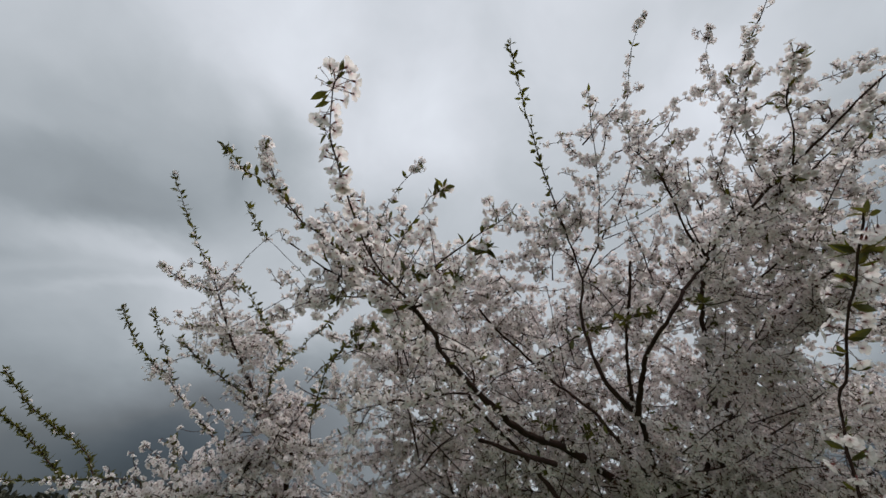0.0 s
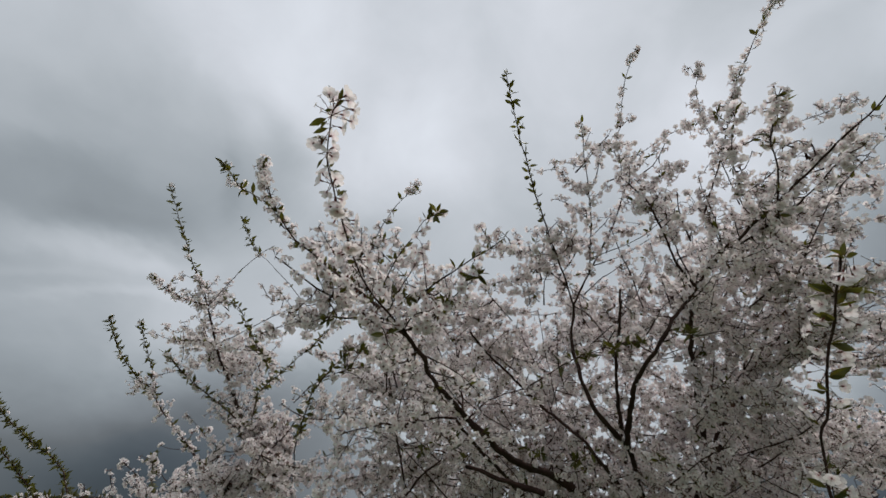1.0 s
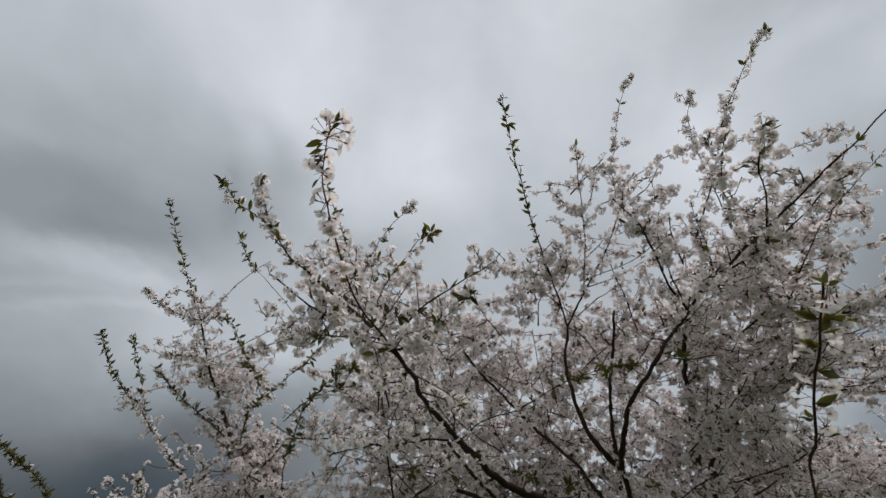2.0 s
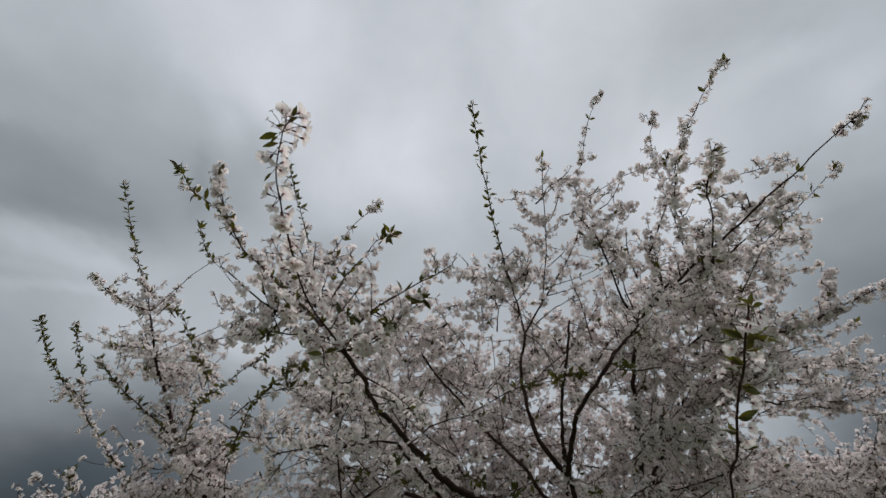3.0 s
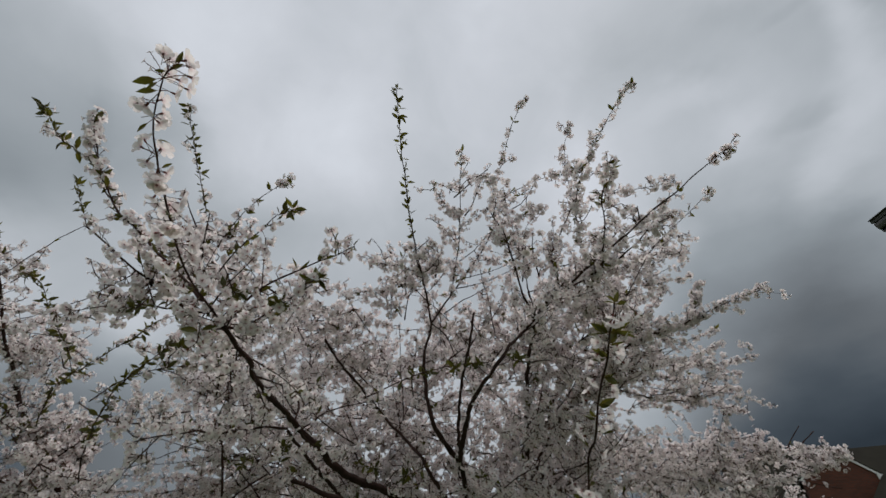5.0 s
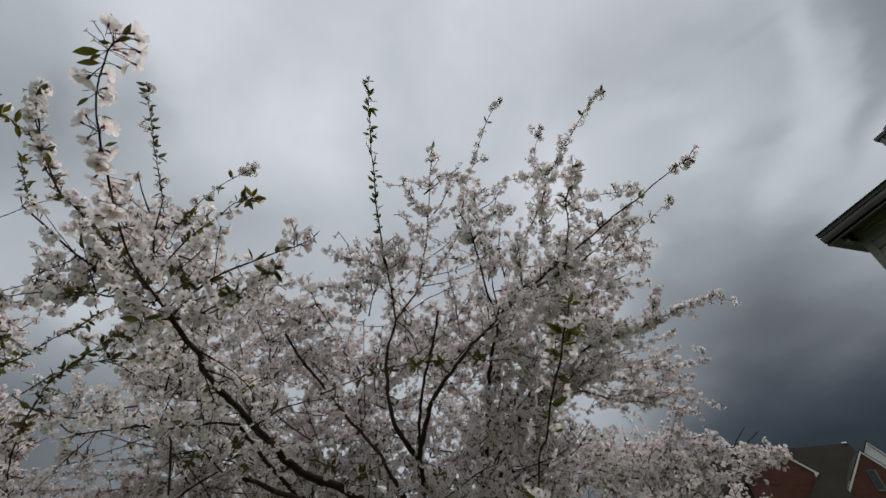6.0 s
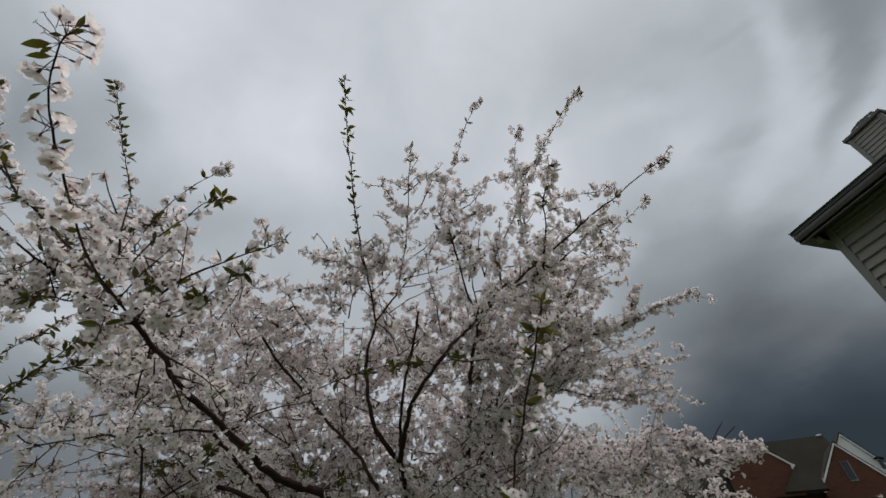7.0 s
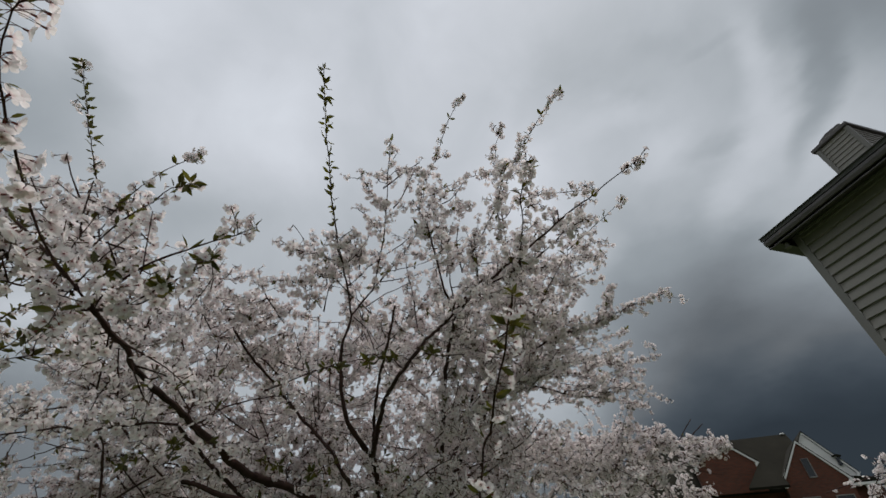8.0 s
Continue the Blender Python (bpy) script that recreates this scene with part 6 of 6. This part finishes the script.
crown_clump(cherry_tree, (-0.185, 3.258, 2.375), (0.16, 0.16, 0.11), 12, detail=2)
crown_clump(cherry_tree, (0.068, 3.236, 2.377), (0.16, 0.16, 0.11), 12, detail=2)
crown_clump(cherry_tree, (0.4, 3.176, 2.365), (0.16, 0.16, 0.11), 12, detail=2)
crown_clump(cherry_tree, (0.734, 2.668, 2.363), (0.16, 0.16, 0.11), 12)
crown_clump(cherry_tree, (0.875, 2.532, 2.284), (0.16, 0.16, 0.11), 12)
crown_clump(cherry_tree, (1.076, 2.85, 2.442), (0.16, 0.16, 0.11), 12, detail=2)
crown_clump(cherry_tree, (1.396, 3.046, 2.427), (0.16, 0.16, 0.11), 15, detail=2)
crown_clump(cherry_tree, (1.516, 2.756, 2.418), (0.16, 0.16, 0.11), 15)
crown_clump(cherry_tree, (1.637, 2.429, 2.403), (0.16, 0.16, 0.11), 15)
crown_clump(cherry_tree, (-0.144, 2.731, 2.062), (0.16, 0.16, 0.11), 12)
crown_clump(cherry_tree, (-0.059, 3.126, 2.13), (0.16, 0.16, 0.11), 12)
crown_clump(cherry_tree, (0.176, 3.153, 2.239), (0.16, 0.16, 0.11), 12, detail=2)
crown_clump(cherry_tree, (0.538, 2.449, 2.155), (0.16, 0.16, 0.11), 12, detail=2)
crown_clump(cherry_tree, (0.725, 3.349, 2.32), (0.16, 0.16, 0.11), 12, detail=2)
crown_clump(cherry_tree, (0.926, 3.041, 2.268), (0.16, 0.16, 0.11), 12, detail=2)
crown_clump(cherry_tree, (1.066, 2.554, 2.151), (0.16, 0.16, 0.11), 12)
crown_clump(cherry_tree, (1.206, 2.348, 2.187), (0.16, 0.16, 0.11), 15, detail=2)
crown_clump(cherry_tree, (1.687, 3.098, 2.296), (0.16, 0.16, 0.11), 15)
crown_clump(cherry_tree, (1.809, 2.788, 2.331), (0.16, 0.16, 0.11), 15, detail=2)
crown_clump(right_tree, (2.22, 3.043, 2.613), (0.25, 0.2, 0.1), 24, detail=2)
crown_clump(right_tree, (2.798, 3.148, 2.693), (0.25, 0.2, 0.1), 24, detail=2)
crown_clump(right_tree, (3.036, 3.089, 2.717), (0.25, 0.2, 0.1), 24, detail=2)
crown_clump(right_tree, (3.22, 3.048, 2.70), (0.2, 0.2, 0.06), 20, detail=2)
crown_clump(right_tree, (2.515, 3.024, 2.489), (0.25, 0.2, 0.1), 24, detail=2)
crown_clump(right_tree, (2.838, 3.047, 2.495), (0.25, 0.2, 0.1), 24, detail=2)
crown_clump(left_tree, (-0.64, 2.095, 2.032), (0.1, 0.1, 0.08), 15, detail=2)
crown_clump(left_tree, (-0.417, 2.125, 2.082), (0.1, 0.1, 0.08), 9, detail=2)
crown_clump(left_tree, (-0.583, 2.104, 2.233), (0.1, 0.1, 0.08), 15, detail=2)
crown_clump(left_tree, (-0.685, 2.048, 2.559), (0.1, 0.1, 0.08), 15, detail=2)
crown_clump(cherry_tree, (1.301, 1.95, 2.398), (0.09, 0.08, 0.06), 11)
crown_clump(cherry_tree, (1.438, 2, 2.421), (0.12, 0.1, 0.07), 15)
crown_clump(cherry_tree, (1.579, 2.1, 2.617), (0.1, 0.1, 0.06), 12)
crown_clump(cherry_tree, (1.271, 1.95, 2.173), (0.12, 0.1, 0.05), 11)
crown_clump(cherry_tree, (1.471, 2.25, 2.667), (0.06, 0.06, 0.05), 4)
crown_clump(cherry_tree, (0.082, 2.7, 2.293), (0.2, 0.15, 0.08), 11)
crown_clump(cherry_tree, (-0.179, 2.9, 2.527), (0.2, 0.15, 0.08), 11)
crown_clump(cherry_tree, (0.176, 2.9, 2.465), (0.22, 0.15, 0.1), 11)
crown_clump(cherry_tree, (0.41, 2.9, 2.615), (0.22, 0.15, 0.1), 11)
crown_clump(cherry_tree, (0.666, 2.8, 2.312), (0.25, 0.15, 0.1), 22)
crown_clump(cherry_tree, (-0.362, 2.9, 2.642), (0.14, 0.1, 0.07), 10)
crown_clump(cherry_tree, (-0.586, 2.6, 2.162), (0.2, 0.15, 0.06), 12)
crown_clump(cherry_tree, (-0.129, 2.6, 2.178), (0.2, 0.15, 0.06), 13)
crown_clump(cherry_tree, (1.138, 2.9, 2.346), (0.25, 0.15, 0.1), 20)
crown_clump(cherry_tree, (0.896, 3, 2.659), (0.22, 0.15, 0.1), 18)
crown_clump(cherry_tree, (1.343, 2.95, 2.863), (0.2, 0.15, 0.06), 9)
crown_clump(cherry_tree, (0.012, 2.2, 2.528), (0.14, 0.1, 0.1), 11)
crown_clump(cherry_tree, (2.167, 2.050, 3.566), (0.095, 0.108, 0.095), 7, detail=2)
crown_clump(cherry_tree, (2.325, 2.050, 3.659), (0.081, 0.095, 0.068), 6, detail=2)
crown_clump(cherry_tree, (1.983, 2.050, 3.333), (0.108, 0.108, 0.108), 7, detail=2)
crown_clump(cherry_tree, (2.165, 2.050, 3.398), (0.108, 0.108, 0.081), 6, detail=2)
crown_clump(cherry_tree, (2.394, 2.050, 3.596), (0.095, 0.081, 0.03), 6, detail=2)
crown_clump(cherry_tree, (1.511, 1.45, 2.939), (0.07, 0.08, 0.06), 6)
crown_clump(cherry_tree, (1.618, 1.33, 2.984), (0.05, 0.06, 0.03), 4)
crown_clump(cherry_tree, (1.880, 2.050, 3.175), (0.108, 0.108, 0.095), 9, detail=2)
crown_clump(cherry_tree, (1.425, 1.52, 2.884), (0.06, 0.06, 0.07), 5)
crown_clump(cherry_tree, (1.65, 1.26, 2.937), (0.05, 0.06, 0.03), 4)
crown_clump(cherry_tree, (0.343, 2.0, 2.794), (0.12, 0.1, 0.08), 9, detail=2)
crown_clump(cherry_tree, (0.497, 2.0, 2.759), (0.12, 0.1, 0.08), 9, detail=2)
crown_clump(cherry_tree, (0.634, 1.75, 2.989), (0.06, 0.06, 0.06), 5)
crown_clump(cherry_tree, (0.733, 1.75, 2.888), (0.08, 0.07, 0.05), 5)
crown_clump(cherry_tree, (0.685, 1.8, 2.796), (0.09, 0.08, 0.06), 6)
crown_clump(cherry_tree, (0.415, 2.1, 2.663), (0.14, 0.1, 0.09), 10, detail=2)
crown_clump(cherry_tree, (0.604, 2.1, 2.655), (0.14, 0.1, 0.09), 10, detail=2)
crown_clump(cherry_tree, (0.277, 1.85, 2.875), (0.06, 0.06, 0.03), 4)
crown_clump(cherry_tree, (0.871, 1.95, 2.869), (0.08, 0.08, 0.07), 6, detail=2)
crown_clump(cherry_tree, (0.240, 2.500, 2.952), (0.2, 0.15, 0.12), 12, detail=2)
crown_clump(cherry_tree, (0.352, 2.600, 2.572), (0.2, 0.15, 0.12), 10, detail=2)
crown_clump(cherry_tree, (0.504, 2.600, 2.359), (0.2, 0.15, 0.12), 10, detail=2)
crown_clump(cherry_tree, (0.157, 2.600, 2.711), (0.2, 0.15, 0.12), 10, detail=2)
crown_clump(left_tree, (-1.147, 2.300, 2.724), (0.16, 0.12, 0.1), 12, detail=2)
crown_clump(left_tree, (-1.382, 2.300, 2.799), (0.14, 0.12, 0.05), 9, detail=2)
crown_clump(left_tree, (-1.262, 2.250, 2.887), (0.1, 0.1, 0.03), 6, detail=2)
crown_clump(left_tree, (-1.218, 2.200, 3.046), (0.08, 0.08, 0.05), 6, detail=2)
crown_clump(left_tree, (-0.845, 2.200, 3.052), (0.07, 0.07, 0.03), 4, detail=2)
